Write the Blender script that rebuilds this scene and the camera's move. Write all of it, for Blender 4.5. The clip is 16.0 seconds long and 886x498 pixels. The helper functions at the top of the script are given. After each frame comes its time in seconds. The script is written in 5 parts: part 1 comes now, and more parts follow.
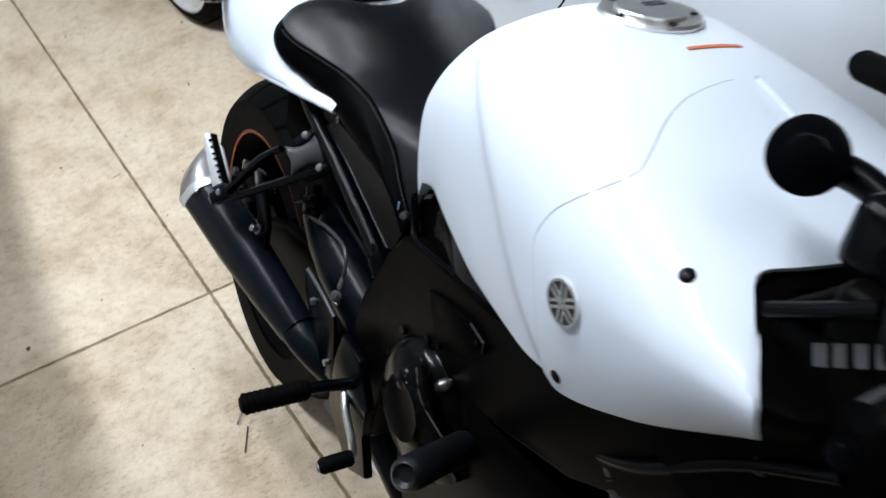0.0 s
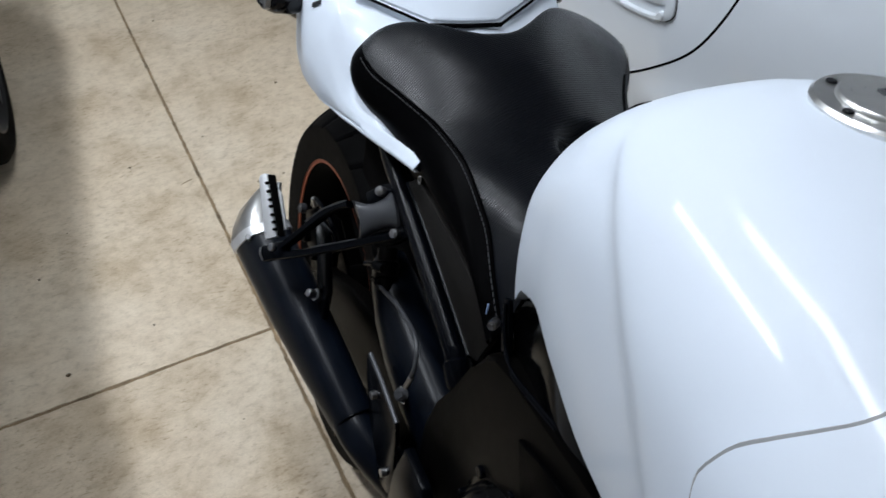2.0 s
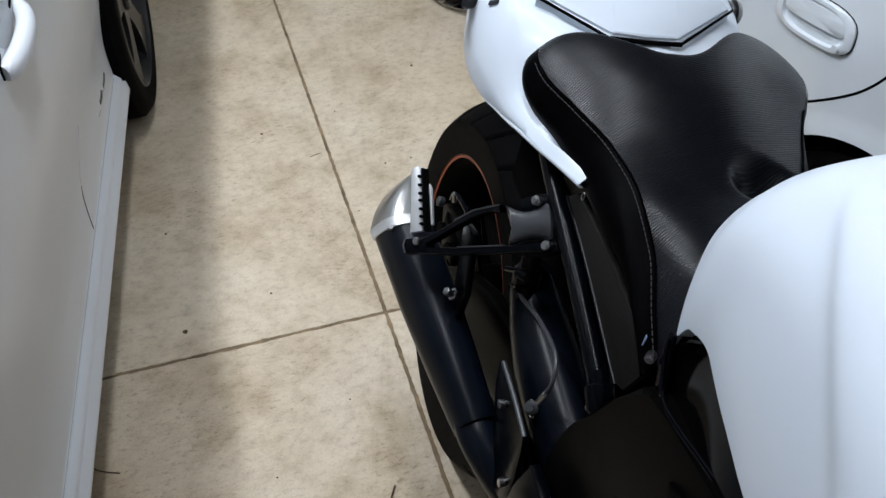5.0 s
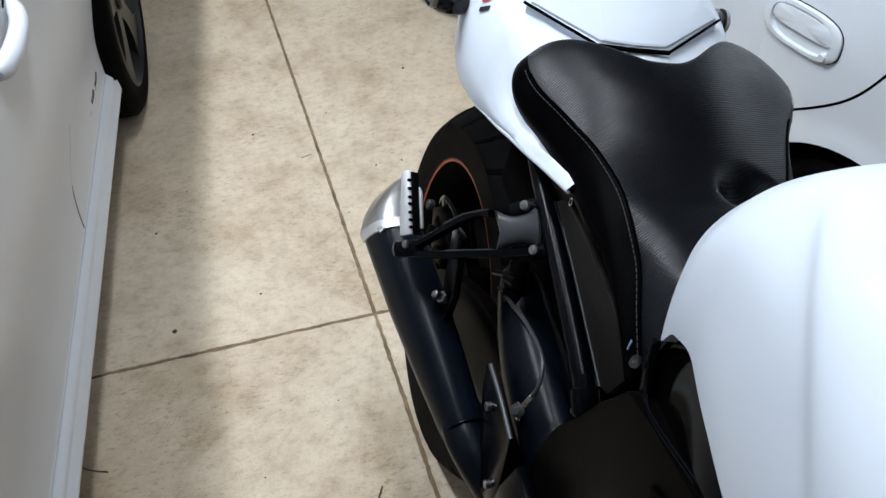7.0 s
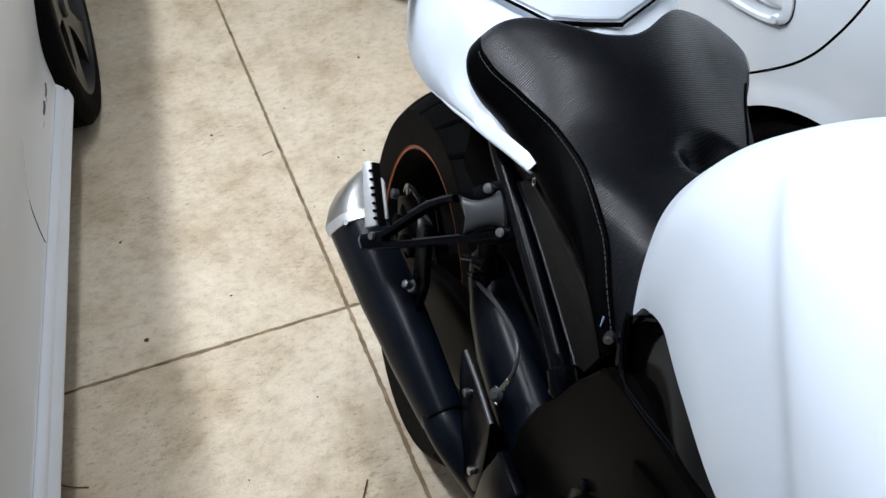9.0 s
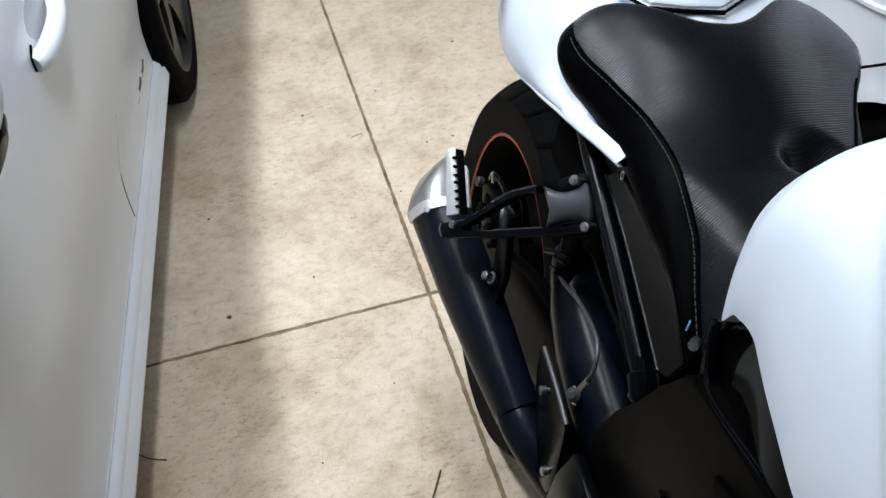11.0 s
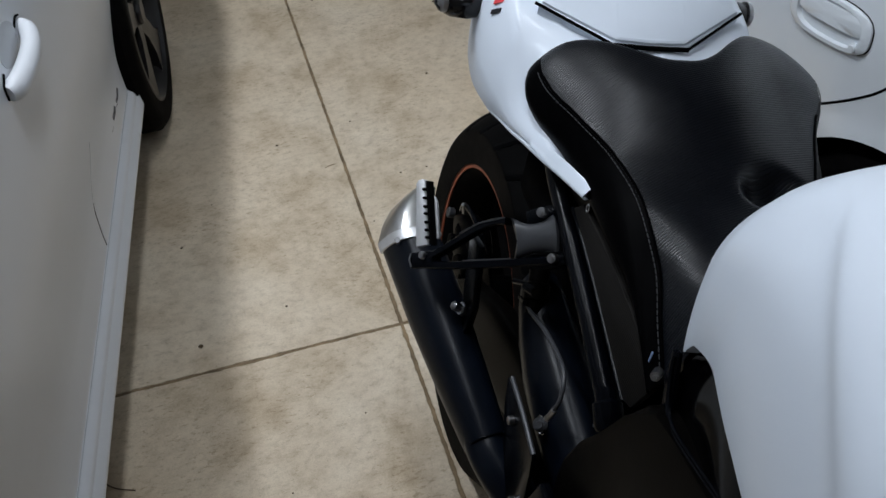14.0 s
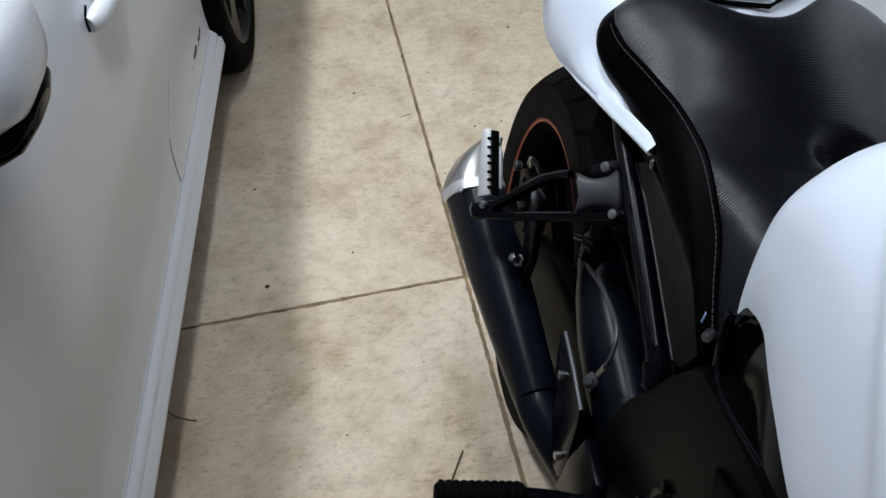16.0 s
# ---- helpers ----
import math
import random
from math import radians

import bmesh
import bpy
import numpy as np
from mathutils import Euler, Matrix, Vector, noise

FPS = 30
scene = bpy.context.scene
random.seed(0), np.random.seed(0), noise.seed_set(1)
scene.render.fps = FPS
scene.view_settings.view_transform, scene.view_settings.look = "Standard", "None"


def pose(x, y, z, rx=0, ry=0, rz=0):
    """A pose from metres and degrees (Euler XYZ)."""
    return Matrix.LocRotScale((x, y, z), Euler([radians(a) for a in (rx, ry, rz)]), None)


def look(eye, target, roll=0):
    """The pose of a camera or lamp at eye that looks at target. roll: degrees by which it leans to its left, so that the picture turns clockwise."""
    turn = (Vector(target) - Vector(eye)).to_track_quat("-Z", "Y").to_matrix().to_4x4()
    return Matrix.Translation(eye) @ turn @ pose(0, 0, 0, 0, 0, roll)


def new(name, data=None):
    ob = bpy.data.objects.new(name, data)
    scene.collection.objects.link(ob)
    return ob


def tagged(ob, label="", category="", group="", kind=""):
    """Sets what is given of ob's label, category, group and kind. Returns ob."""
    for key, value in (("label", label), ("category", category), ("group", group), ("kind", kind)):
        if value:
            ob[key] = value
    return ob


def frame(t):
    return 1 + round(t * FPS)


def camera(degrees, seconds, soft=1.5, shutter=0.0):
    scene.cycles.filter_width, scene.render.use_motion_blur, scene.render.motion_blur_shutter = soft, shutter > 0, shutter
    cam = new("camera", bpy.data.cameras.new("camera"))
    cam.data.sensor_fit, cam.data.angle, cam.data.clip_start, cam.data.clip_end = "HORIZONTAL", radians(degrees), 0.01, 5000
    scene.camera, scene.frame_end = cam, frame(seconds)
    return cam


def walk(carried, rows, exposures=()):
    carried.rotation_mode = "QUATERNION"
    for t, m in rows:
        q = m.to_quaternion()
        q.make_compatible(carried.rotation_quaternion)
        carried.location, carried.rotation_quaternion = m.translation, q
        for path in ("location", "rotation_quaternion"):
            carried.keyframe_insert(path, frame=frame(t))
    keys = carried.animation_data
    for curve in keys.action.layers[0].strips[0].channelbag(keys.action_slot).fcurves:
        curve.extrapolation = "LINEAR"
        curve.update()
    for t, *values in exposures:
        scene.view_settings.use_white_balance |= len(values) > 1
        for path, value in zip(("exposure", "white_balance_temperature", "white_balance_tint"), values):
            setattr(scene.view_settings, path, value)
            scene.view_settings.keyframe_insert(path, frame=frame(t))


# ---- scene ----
cam = camera(48.9, 16.0, shutter=0.4)
PATH = [
    (0, (-0.341, -1.689, 1.537), (0.4, -0.393, 0.206), -4.4),
    (0.5, (-0.329, -1.526, 1.486), (0.375, -0.305, 0.067), -1.4),
    (0.7, (-0.336, -1.505, 1.495), (0.349, -0.287, 0.065), -2.2),
    (1, (-0.288, -1.473, 1.458), (0.399, -0.124, 0.152), -4.6),
    (1.3, (-0.242, -1.464, 1.444), (0.405, 0.005, 0.25), -2.8),
    (1.5, (-0.235, -1.441, 1.454), (0.482, -0.063, 0.194), 0.3),
    (2, (-0.193, -1.421, 1.434), (0.37, -0.049, 0.092), -4.7),
    (2.5, (-0.177, -1.402, 1.416), (0.242, 0.013, 0.065), -4.1),
    (3, (-0.191, -1.401, 1.414), (0.271, -0.051, 0.013), -2.8),
    (3.5, (-0.243, -1.35, 1.464), (0.228, 0.079, 0.145), -2.8),
    (4, (-0.26, -1.358, 1.46), (0.149, 0.082, 0.134), -2.1),
    (4.5, (-0.257, -1.37, 1.456), (0.146, 0.06, 0.118), -2.0),
    (4.7, (-0.249, -1.367, 1.444), (0.141, 0.051, 0.09), -2.2),
    (7, (-0.249, -1.374, 1.454), (0.16, 0.041, 0.1), -1.0),
    (7.5, (-0.251, -1.368, 1.449), (0.152, 0.041, 0.088), -1.3),
    (8, (-0.239, -1.367, 1.445), (0.236, 0.024, 0.089), -3.1),
    (8.2, (-0.246, -1.367, 1.449), (0.225, 0.02, 0.087), -3.3),
    (10.3, (-0.228, -1.354, 1.435), (0.185, 0.026, 0.047), -4.8),
    (10.5, (-0.228, -1.349, 1.431), (0.109, 0.047, 0.038), -5.5),
    (11, (-0.223, -1.343, 1.429), (0.052, 0.072, 0.043), -6.3),
    (11.5, (-0.222, -1.345, 1.438), (0.084, 0.093, 0.082), -4.7),
    (12, (-0.224, -1.344, 1.436), (0.045, 0.107, 0.086), -5.5),
    (12.5, (-0.219, -1.346, 1.444), (0.085, 0.104, 0.101), -5.0),
    (13, (-0.219, -1.347, 1.441), (0.095, 0.107, 0.104), -4.5),
    (13.5, (-0.221, -1.349, 1.444), (0.102, 0.097, 0.1), -4.7),
    (14, (-0.216, -1.353, 1.438), (0.119, 0.088, 0.092), -4.6),
    (14.5, (-0.209, -1.355, 1.436), (0.142, 0.077, 0.085), -5.8),
    (15, (-0.205, -1.358, 1.43), (0.066, 0.067, 0.053), -6.5),
    (15.5, (-0.201, -1.363, 1.426), (-0.032, 0.053, 0.024), -7.8),
    (16, (-0.197, -1.363, 1.423), (-0.033, 0.061, 0.028), -5.7),
]
EXPOSURES = [(0, 0.08), (0.5, -0.2), (1.0, -0.14), (1.5, -0.22), (2.0, -0.48), (2.5, -0.56), (3.0, -0.44), (3.5, -0.18), (4.0, -0.16), (4.5, -0.42), (7.0, -0.20), (8.0, -0.14), (10.3, 0.06), (11.0, 0.06), (11.5, -0.26), (12.0, -0.58), (12.5, -0.92), (14, -0.92), (15, -0.60), (16, -0.42)]
walk(cam, [(t, look(eye, target, roll)) for t, eye, target, roll in PATH], EXPOSURES)

# ---- light ----
def area_lamp(name, m, sx, sy, watts, colour):
    data = bpy.data.lights.new(name, "AREA")
    data.shape, data.size, data.size_y, data.energy, data.color = "RECTANGLE", sx, sy, watts, colour
    ob = new(name, data)
    ob.matrix_world = m
    return ob


world = bpy.data.worlds.new("garage_air")
world.use_nodes = True
world.node_tree.nodes["Background"].inputs[0].default_value = (0.8, 0.88, 1.0, 1)
world.node_tree.nodes["Background"].inputs[1].default_value = 0.3
scene.world = world

TUBE_COLOUR = (0.84, 0.90, 0.985)
CEILING_Z = 2.62
# twin-tube ceiling fixtures: x, y, turn, watts of one tube; the last is an added, unseen fill
FIXTURES = [(-0.82, 0.62, 0, 29), (-0.04, -0.38, 0, 11.8), (0.3, -2.3, 0, 1.0)]

# ---- materials ----
def material(name, base, rough=0.5, metal=0.0, vary=0.12, scale=30.0, bump=0.0, bump_scale=200.0, coat=0.0, spec=0.5, coat_rough=0.06):
    m = bpy.data.materials.new(name)
    m.use_nodes = True
    nt = m.node_tree
    b = nt.nodes["Principled BSDF"]
    b.inputs["Roughness"].default_value, b.inputs["Metallic"].default_value = rough, metal
    b.inputs["Specular IOR Level"].default_value = spec
    if coat:
        b.inputs["Coat Weight"].default_value, b.inputs["Coat Roughness"].default_value = coat, coat_rough
    tc = nt.nodes.new("ShaderNodeTexCoord")
    n = nt.nodes.new("ShaderNodeTexNoise")
    n.inputs["Scale"].default_value, n.inputs["Detail"].default_value = scale, 6
    nt.links.new(tc.outputs["Object"], n.inputs["Vector"])
    ramp = nt.nodes.new("ShaderNodeValToRGB")
    lo = [c * (1 - vary) for c in base]
    hi = [min(1, c * (1 + vary)) for c in base]
    ramp.color_ramp.elements[0].color, ramp.color_ramp.elements[1].color = (*lo, 1), (*hi, 1)
    ramp.color_ramp.elements[0].position, ramp.color_ramp.elements[1].position = 0.3, 0.7
    nt.links.new(n.outputs["Fac"], ramp.inputs["Fac"])
    nt.links.new(ramp.outputs["Color"], b.inputs["Base Color"])
    # roughness wanders a little too
    rr = nt.nodes.new("ShaderNodeMapRange")
    rr.inputs["To Min"].default_value, rr.inputs["To Max"].default_value = max(0.02, rough * 0.8), min(1, rough * 1.2)
    nt.links.new(n.outputs["Fac"], rr.inputs["Value"])
    nt.links.new(rr.outputs["Result"], b.inputs["Roughness"])
    if bump:
        n2 = nt.nodes.new("ShaderNodeTexNoise")
        n2.inputs["Scale"].default_value, n2.inputs["Detail"].default_value = bump_scale, 4
        nt.links.new(tc.outputs["Object"], n2.inputs["Vector"])
        bp = nt.nodes.new("ShaderNodeBump")
        bp.inputs["Strength"].default_value, bp.inputs["Distance"].default_value = bump, 0.002
        nt.links.new(n2.outputs["Fac"], bp.inputs["Height"])
        nt.links.new(bp.outputs["Normal"], b.inputs["Normal"])
    return m


def concrete():
    m = bpy.data.materials.new("stained_concrete")
    m.use_nodes = True
    nt = m.node_tree
    b = nt.nodes["Principled BSDF"]
    b.inputs["Roughness"].default_value = 0.62
    b.inputs["Specular IOR Level"].default_value = 0.35
    geo = nt.nodes.new("ShaderNodeNewGeometry")

    def noise_at(scale, detail=6, rough=0.6):
        n = nt.nodes.new("ShaderNodeTexNoise")
        n.inputs["Scale"].default_value, n.inputs["Detail"].default_value, n.inputs["Roughness"].default_value = scale, detail, rough
        nt.links.new(geo.outputs["Position"], n.inputs["Vector"])
        return n.outputs["Fac"]

    def ramped(fac, stops):
        r = nt.nodes.new("ShaderNodeValToRGB")
        r.color_ramp.elements[0].position, r.color_ramp.elements[0].color = stops[0][0], (*stops[0][1], 1)
        r.color_ramp.elements[1].position, r.color_ramp.elements[1].color = stops[-1][0], (*stops[-1][1], 1)
        for p, c in stops[1:-1]:
            r.color_ramp.elements.new(p).color = (*c, 1)
        nt.links.new(fac, r.inputs["Fac"])
        return r.outputs["Color"]

    def mult(a, c, f=1.0):
        x = nt.nodes.new("ShaderNodeMixRGB")
        x.blend_type, x.inputs["Fac"].default_value = "MULTIPLY", f
        nt.links.new(a, x.inputs[1])
        nt.links.new(c, x.inputs[2])
        return x.outputs["Color"]

    base = ramped(noise_at(2.2, 8), [(0.3, (0.622, 0.508, 0.366)), (0.5, (0.705, 0.598, 0.452)), (0.72, (0.755, 0.666, 0.531))])
    blot = ramped(noise_at(17, 8, 0.72), [(0.33, (0.80, 0.77, 0.73)), (0.47, (0.95, 0.94, 0.93)), (0.6, (1, 1, 1))])
    speck = ramped(noise_at(70, 6, 0.75), [(0.30, (0.55, 0.52, 0.48)), (0.45, (1, 1, 1))])
    grain = ramped(noise_at(300, 4, 0.6), [(0.3, (0.90, 0.89, 0.88)), (0.6, (1.03, 1.03, 1.03))])
    mp = nt.nodes.new("ShaderNodeMapping")
    mp.inputs["Rotation"].default_value, mp.inputs["Scale"].default_value = (0, 0, -0.25), (0.85, 1.1, 1)
    nt.links.new(geo.outputs["Position"], mp.inputs["Vector"])
    sm = nt.nodes.new("ShaderNodeTexNoise")
    sm.inputs["Scale"].default_value, sm.inputs["Detail"].default_value, sm.inputs["Roughness"].default_value = 44, 8, 0.72
    nt.links.new(mp.outputs["Vector"], sm.inputs["Vector"])
    smudge = ramped(sm.outputs["Fac"], [(0.32, (0.55, 0.51, 0.46)), (0.43, (0.86, 0.84, 0.81)), (0.54, (1, 1, 1))])
    stain = ramped(noise_at(4.2, 5, 0.62), [(0.34, (0.80, 0.77, 0.72)), (0.50, (1, 1, 1)), (0.68, (1.05, 1.05, 1.05))])
    pit = nt.nodes.new("ShaderNodeTexVoronoi")
    pit.inputs["Scale"].default_value = 75
    nt.links.new(geo.outputs["Position"], pit.inputs["Vector"])
    pits = ramped(pit.outputs["Distance"], [(0.07, (0.42, 0.38, 0.33)), (0.16, (1, 1, 1))])
    # short brown flecks, gathered in patches
    fm = nt.nodes.new("ShaderNodeMapping")
    fm.inputs["Rotation"].default_value, fm.inputs["Scale"].default_value = (0, 0, 0.3), (0.55, 1.25, 1)
    nt.links.new(geo.outputs["Position"], fm.inputs["Vector"])
    fl = nt.nodes.new("ShaderNodeTexNoise")
    fl.inputs["Scale"].default_value, fl.inputs["Detail"].default_value, fl.inputs["Roughness"].default_value = 105, 5, 0.65
    nt.links.new(fm.outputs["Vector"], fl.inputs["Vector"])
    lift = nt.nodes.new("ShaderNodeMath")
    lift.operation = "MULTIPLY_ADD"
    nt.links.new(noise_at(3.1, 4, 0.6), lift.inputs[0])
    lift.inputs[1].default_value = 0.42
    nt.links.new(fl.outputs["Fac"], lift.inputs[2])
    fleck = ramped(lift.outputs[0], [(0.51, (0.50, 0.43, 0.35)), (0.58, (0.86, 0.83, 0.79)), (0.64, (1, 1, 1))])
    col = mult(mult(mult(mult(mult(mult(mult(base, blot, 0.8), speck, 0.45), grain), smudge, 0.55), stain), pits, 0.22), fleck, 0.6)
    nt.links.new(col, b.inputs["Base Color"])
    bp = nt.nodes.new("ShaderNodeBump")
    bp.inputs["Strength"].default_value, bp.inputs["Distance"].default_value = 0.35, 0.002
    nt.links.new(noise_at(160, 6), bp.inputs["Height"])
    nt.links.new(bp.outputs["Normal"], b.inputs["Normal"])
    return m


def carbon_vinyl():
    """Black seat vinyl with a fine embossed weave."""
    m = bpy.data.materials.new("weave_vinyl")
    m.use_nodes = True
    nt = m.node_tree
    b = nt.nodes["Principled BSDF"]
    b.inputs["Base Color"].default_value = (0.0022, 0.0029, 0.0046, 1)
    b.inputs["Roughness"].default_value = 0.38
    b.inputs["Specular IOR Level"].default_value = 0.21
    tc = nt.nodes.new("ShaderNodeTexCoord")

    def wave(rot, scale):
        mp = nt.nodes.new("ShaderNodeMapping")
        mp.inputs["Rotation"].default_value = (0, 0, radians(rot))
        nt.links.new(tc.outputs["Object"], mp.inputs["Vector"])
        w = nt.nodes.new("ShaderNodeTexWave")
        w.inputs["Scale"].default_value, w.inputs["Distortion"].default_value = scale, 0.0
        nt.links.new(mp.outputs["Vector"], w.inputs["Vector"])
        return w.outputs["Fac"]

    mx = nt.nodes.new("ShaderNodeMath")
    mx.operation = "MULTIPLY"
    soft = nt.nodes.new("ShaderNodeMapRange")
    soft.inputs["To Min"].default_value, soft.inputs["To Max"].default_value = 0.60, 1.0
    nt.links.new(wave(-18, 100), soft.inputs["Value"])
    nt.links.new(wave(72, 112), mx.inputs[0])
    nt.links.new(soft.outputs["Result"], mx.inputs[1])
    bp = nt.nodes.new("ShaderNodeBump")
    bp.inputs["Strength"].default_value, bp.inputs["Distance"].default_value = 0.42, 0.0005
    nt.links.new(mx.outputs[0], bp.inputs["Height"])
    nt.links.new(bp.outputs["Normal"], b.inputs["Normal"])
    rr = nt.nodes.new("ShaderNodeMapRange")
    rr.inputs["To Min"].default_value, rr.inputs["To Max"].default_value = 0.27, 0.40
    nt.links.new(mx.outputs[0], rr.inputs["Value"])
    nt.links.new(rr.outputs["Result"], b.inputs["Roughness"])
    return m


def perforated():
    """Black sheet with a grid of small round holes, given as relief and colour."""
    m = material("perforated_black_mesh", (0.003, 0.003, 0.003), 0.5, vary=0.2, spec=0.02)
    nt = m.node_tree
    b = nt.nodes["Principled BSDF"]
    tc = nt.nodes.new("ShaderNodeTexCoord")
    v = nt.nodes.new("ShaderNodeTexVoronoi")
    v.inputs["Scale"].default_value, v.inputs["Randomness"].default_value = 340, 0.0
    nt.links.new(tc.outputs["Object"], v.inputs["Vector"])
    r = nt.nodes.new("ShaderNodeValToRGB")
    r.color_ramp.elements[0].position, r.color_ramp.elements[0].color = 0.30, (0.001, 0.001, 0.001, 1)
    r.color_ramp.elements[1].position, r.color_ramp.elements[1].color = 0.40, (0.017, 0.0160, 0.0150, 1)
    nt.links.new(v.outputs["Distance"], r.inputs["Fac"])
    nt.links.new(r.outputs["Color"], b.inputs["Base Color"])
    bp = nt.nodes.new("ShaderNodeBump")
    bp.inputs["Strength"].default_value, bp.inputs["Distance"].default_value = 0.6, 0.001
    nt.links.new(v.outputs["Distance"], bp.inputs["Height"])
    nt.links.new(bp.outputs["Normal"], b.inputs["Normal"])
    return m


M_FLOOR = concrete()
M_DIRT = material("joint_dirt", (0.23, 0.165, 0.095), 0.95, vary=0.6, scale=14, bump=0.8, bump_scale=300)
M_WHITE = material("white_motorcycle_paint", (0.750, 0.820, 0.910), 0.42, vary=0.015, scale=4, coat=0.26, spec=0.25, coat_rough=0.10)
M_SEAT = carbon_vinyl()
M_VINYL = material("smooth_black_vinyl", (0.0010, 0.0010, 0.0012), 0.34, vary=0.2, scale=80, bump=0.12, bump_scale=900, spec=0.010)
M_BLACK = material("satin_black_metal", (0.0010, 0.0014, 0.0026), 0.24, vary=0.3, scale=40, bump=0.08, bump_scale=500, spec=0.10)
M_MATT = material("matt_black_frame", (0.0018, 0.0016, 0.0015), 0.36, vary=0.3, scale=50, bump=0.08, bump_scale=600, spec=0.030)
M_BRACE = material("blue_black_casting", (0.0016, 0.0028, 0.0056), 0.30, vary=0.2, scale=40, bump=0.05, bump_scale=500, spec=0.11)
M_MESH = perforated()
M_GLOSS = material("gloss_black_plastic", (0.0012, 0.0012, 0.0014), 0.10, vary=0.3, scale=30, coat=0.05, spec=0.32)
M_COVER = material("dark_gloss_cover", (0.0012, 0.0012, 0.0014), 0.16, vary=0.3, scale=30, bump=0.05, bump_scale=90, spec=0.09)
M_MUFFLER = material("blue_black_exhaust_coating", (0.0018, 0.0035, 0.0075), 0.33, vary=0.2, scale=25, bump=0.05, bump_scale=700, spec=0.2)
M_HANGER = material("grey_satin_casting", (0.040, 0.042, 0.047), 0.36, 0.0, vary=0.12, scale=60, bump=0.06, bump_scale=500, spec=0.45)
M_NYLON = material("blue_black_nylon", (0.0055, 0.0065, 0.0095), 0.38, vary=0.15, scale=40, bump=0.06, bump_scale=500, spec=0.3)
# grey for thin gaps and for shade painted into the door handles
M_SHADE = material("grey_gap_shade", (0.42, 0.44, 0.46), 0.4, vary=0.05)
M_PAPER = material("white_paper", (0.78, 0.79, 0.80), 0.7, vary=0.05, scale=12)
M_THREAD = material("pale_thread", (0.042, 0.042, 0.047), 0.7, vary=0.2, scale=400)
M_TAG = material("pale_blue_tag", (0.22, 0.30, 0.48), 0.4, vary=0.1)
M_RUBBER = material("tyre_rubber", (0.0034, 0.0033, 0.0034), 0.6, vary=0.25, scale=60, bump=0.2, bump_scale=400, spec=0.012)
M_ALU = material("brushed_aluminium", (0.70, 0.70, 0.69), 0.3, 1.0, vary=0.06, scale=90, bump=0.1, bump_scale=600)
M_CHROME = material("bright_chrome", (0.88, 0.89, 0.90), 0.26, 1.0, vary=0.04, scale=50)
M_TYRE = material("road_tyre_rubber", (0.0036, 0.0035, 0.0036), 0.55, vary=0.25, scale=60, bump=0.2, bump_scale=400, spec=0.016)
M_PLATE = material("bead_blasted_aluminium", (0.90, 0.91, 0.92), 0.48, 0.7, vary=0.05, scale=90, bump=0.1, bump_scale=600)
M_STEEL = material("grey_steel", (0.34, 0.34, 0.35), 0.30, 1.0, vary=0.15, scale=120)
M_GREY = material("grey_cast_alloy", (0.045, 0.047, 0.052), 0.40, 0.3, vary=0.15, scale=70, bump=0.1, bump_scale=500)
M_ORANGE = material("orange_rim_tape", (0.62, 0.16, 0.06), 0.4, vary=0.1)
M_RIMTAPE = material("worn_orange_tape", (0.27, 0.068, 0.03), 0.5, vary=0.3, scale=30)
M_RED = material("red_decal", (0.72, 0.05, 0.06), 0.3, vary=0.05)
M_INK = material("black_decal", (0.02, 0.02, 0.025), 0.3, vary=0.05)
M_GREYDECAL = material("grey_lettering", (0.075, 0.075, 0.08), 0.5, vary=0.2)
M_SEAM = material("soft_grey_seam", (0.27, 0.275, 0.28), 0.5, vary=0.1)
M_CAR_L = material("white_car_paint", (0.68, 0.704, 0.740), 0.34, vary=0.03, scale=5, coat=0.22)
M_SCUFF = material("rubbed_black_scuff", (0.10, 0.10, 0.105), 0.8, vary=0.9, scale=220)
M_CAR_R = material("cool_white_car_paint", (0.78, 0.83, 0.875), 0.18, vary=0.02, scale=4, coat=1.0)
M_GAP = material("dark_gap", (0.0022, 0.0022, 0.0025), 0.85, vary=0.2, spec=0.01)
M_GLASS = material("dark_tinted_glass", (0.02, 0.025, 0.028), 0.05, vary=0.1, coat=0.6)
M_LAMP_SMOKE = material("smoked_lens", (0.006, 0.006, 0.007), 0.12, vary=0.3, coat=0.15, spec=0.3)
M_WALL = material("painted_wall", (0.60, 0.59, 0.57), 0.85, vary=0.06, scale=3, bump=0.2, bump_scale=90)
M_CEIL = material("painted_ceiling", (0.78, 0.78, 0.77), 0.9, vary=0.04, scale=2, bump=0.15, bump_scale=120)
M_DOOR = material("grey_roller_door_steel", (0.30, 0.31, 0.30), 0.5, vary=0.12, scale=8, bump=0.1, bump_scale=200)
M_SEAL = material("white_floor_seal", (0.82, 0.82, 0.80), 0.6, vary=0.06, scale=20)
M_TWIG = material("dry_twig", (0.10, 0.07, 0.04), 0.9, vary=0.3)
M_STRAW = material("pale_straw", (0.33, 0.25, 0.15), 0.9, vary=0.3)
M_FIXTURE = material("white_enamel", (0.8, 0.8, 0.8), 0.4, vary=0.03)
M_ALLOY_DARK = material("dark_grey_alloy_wheel", (0.020, 0.019, 0.0195), 0.32, 0.4, vary=0.2, scale=50)
M_ALLOY_WHITE = material("silver_white_alloy_wheel", (0.62, 0.62, 0.61), 0.35, 0.2, vary=0.1, scale=40)

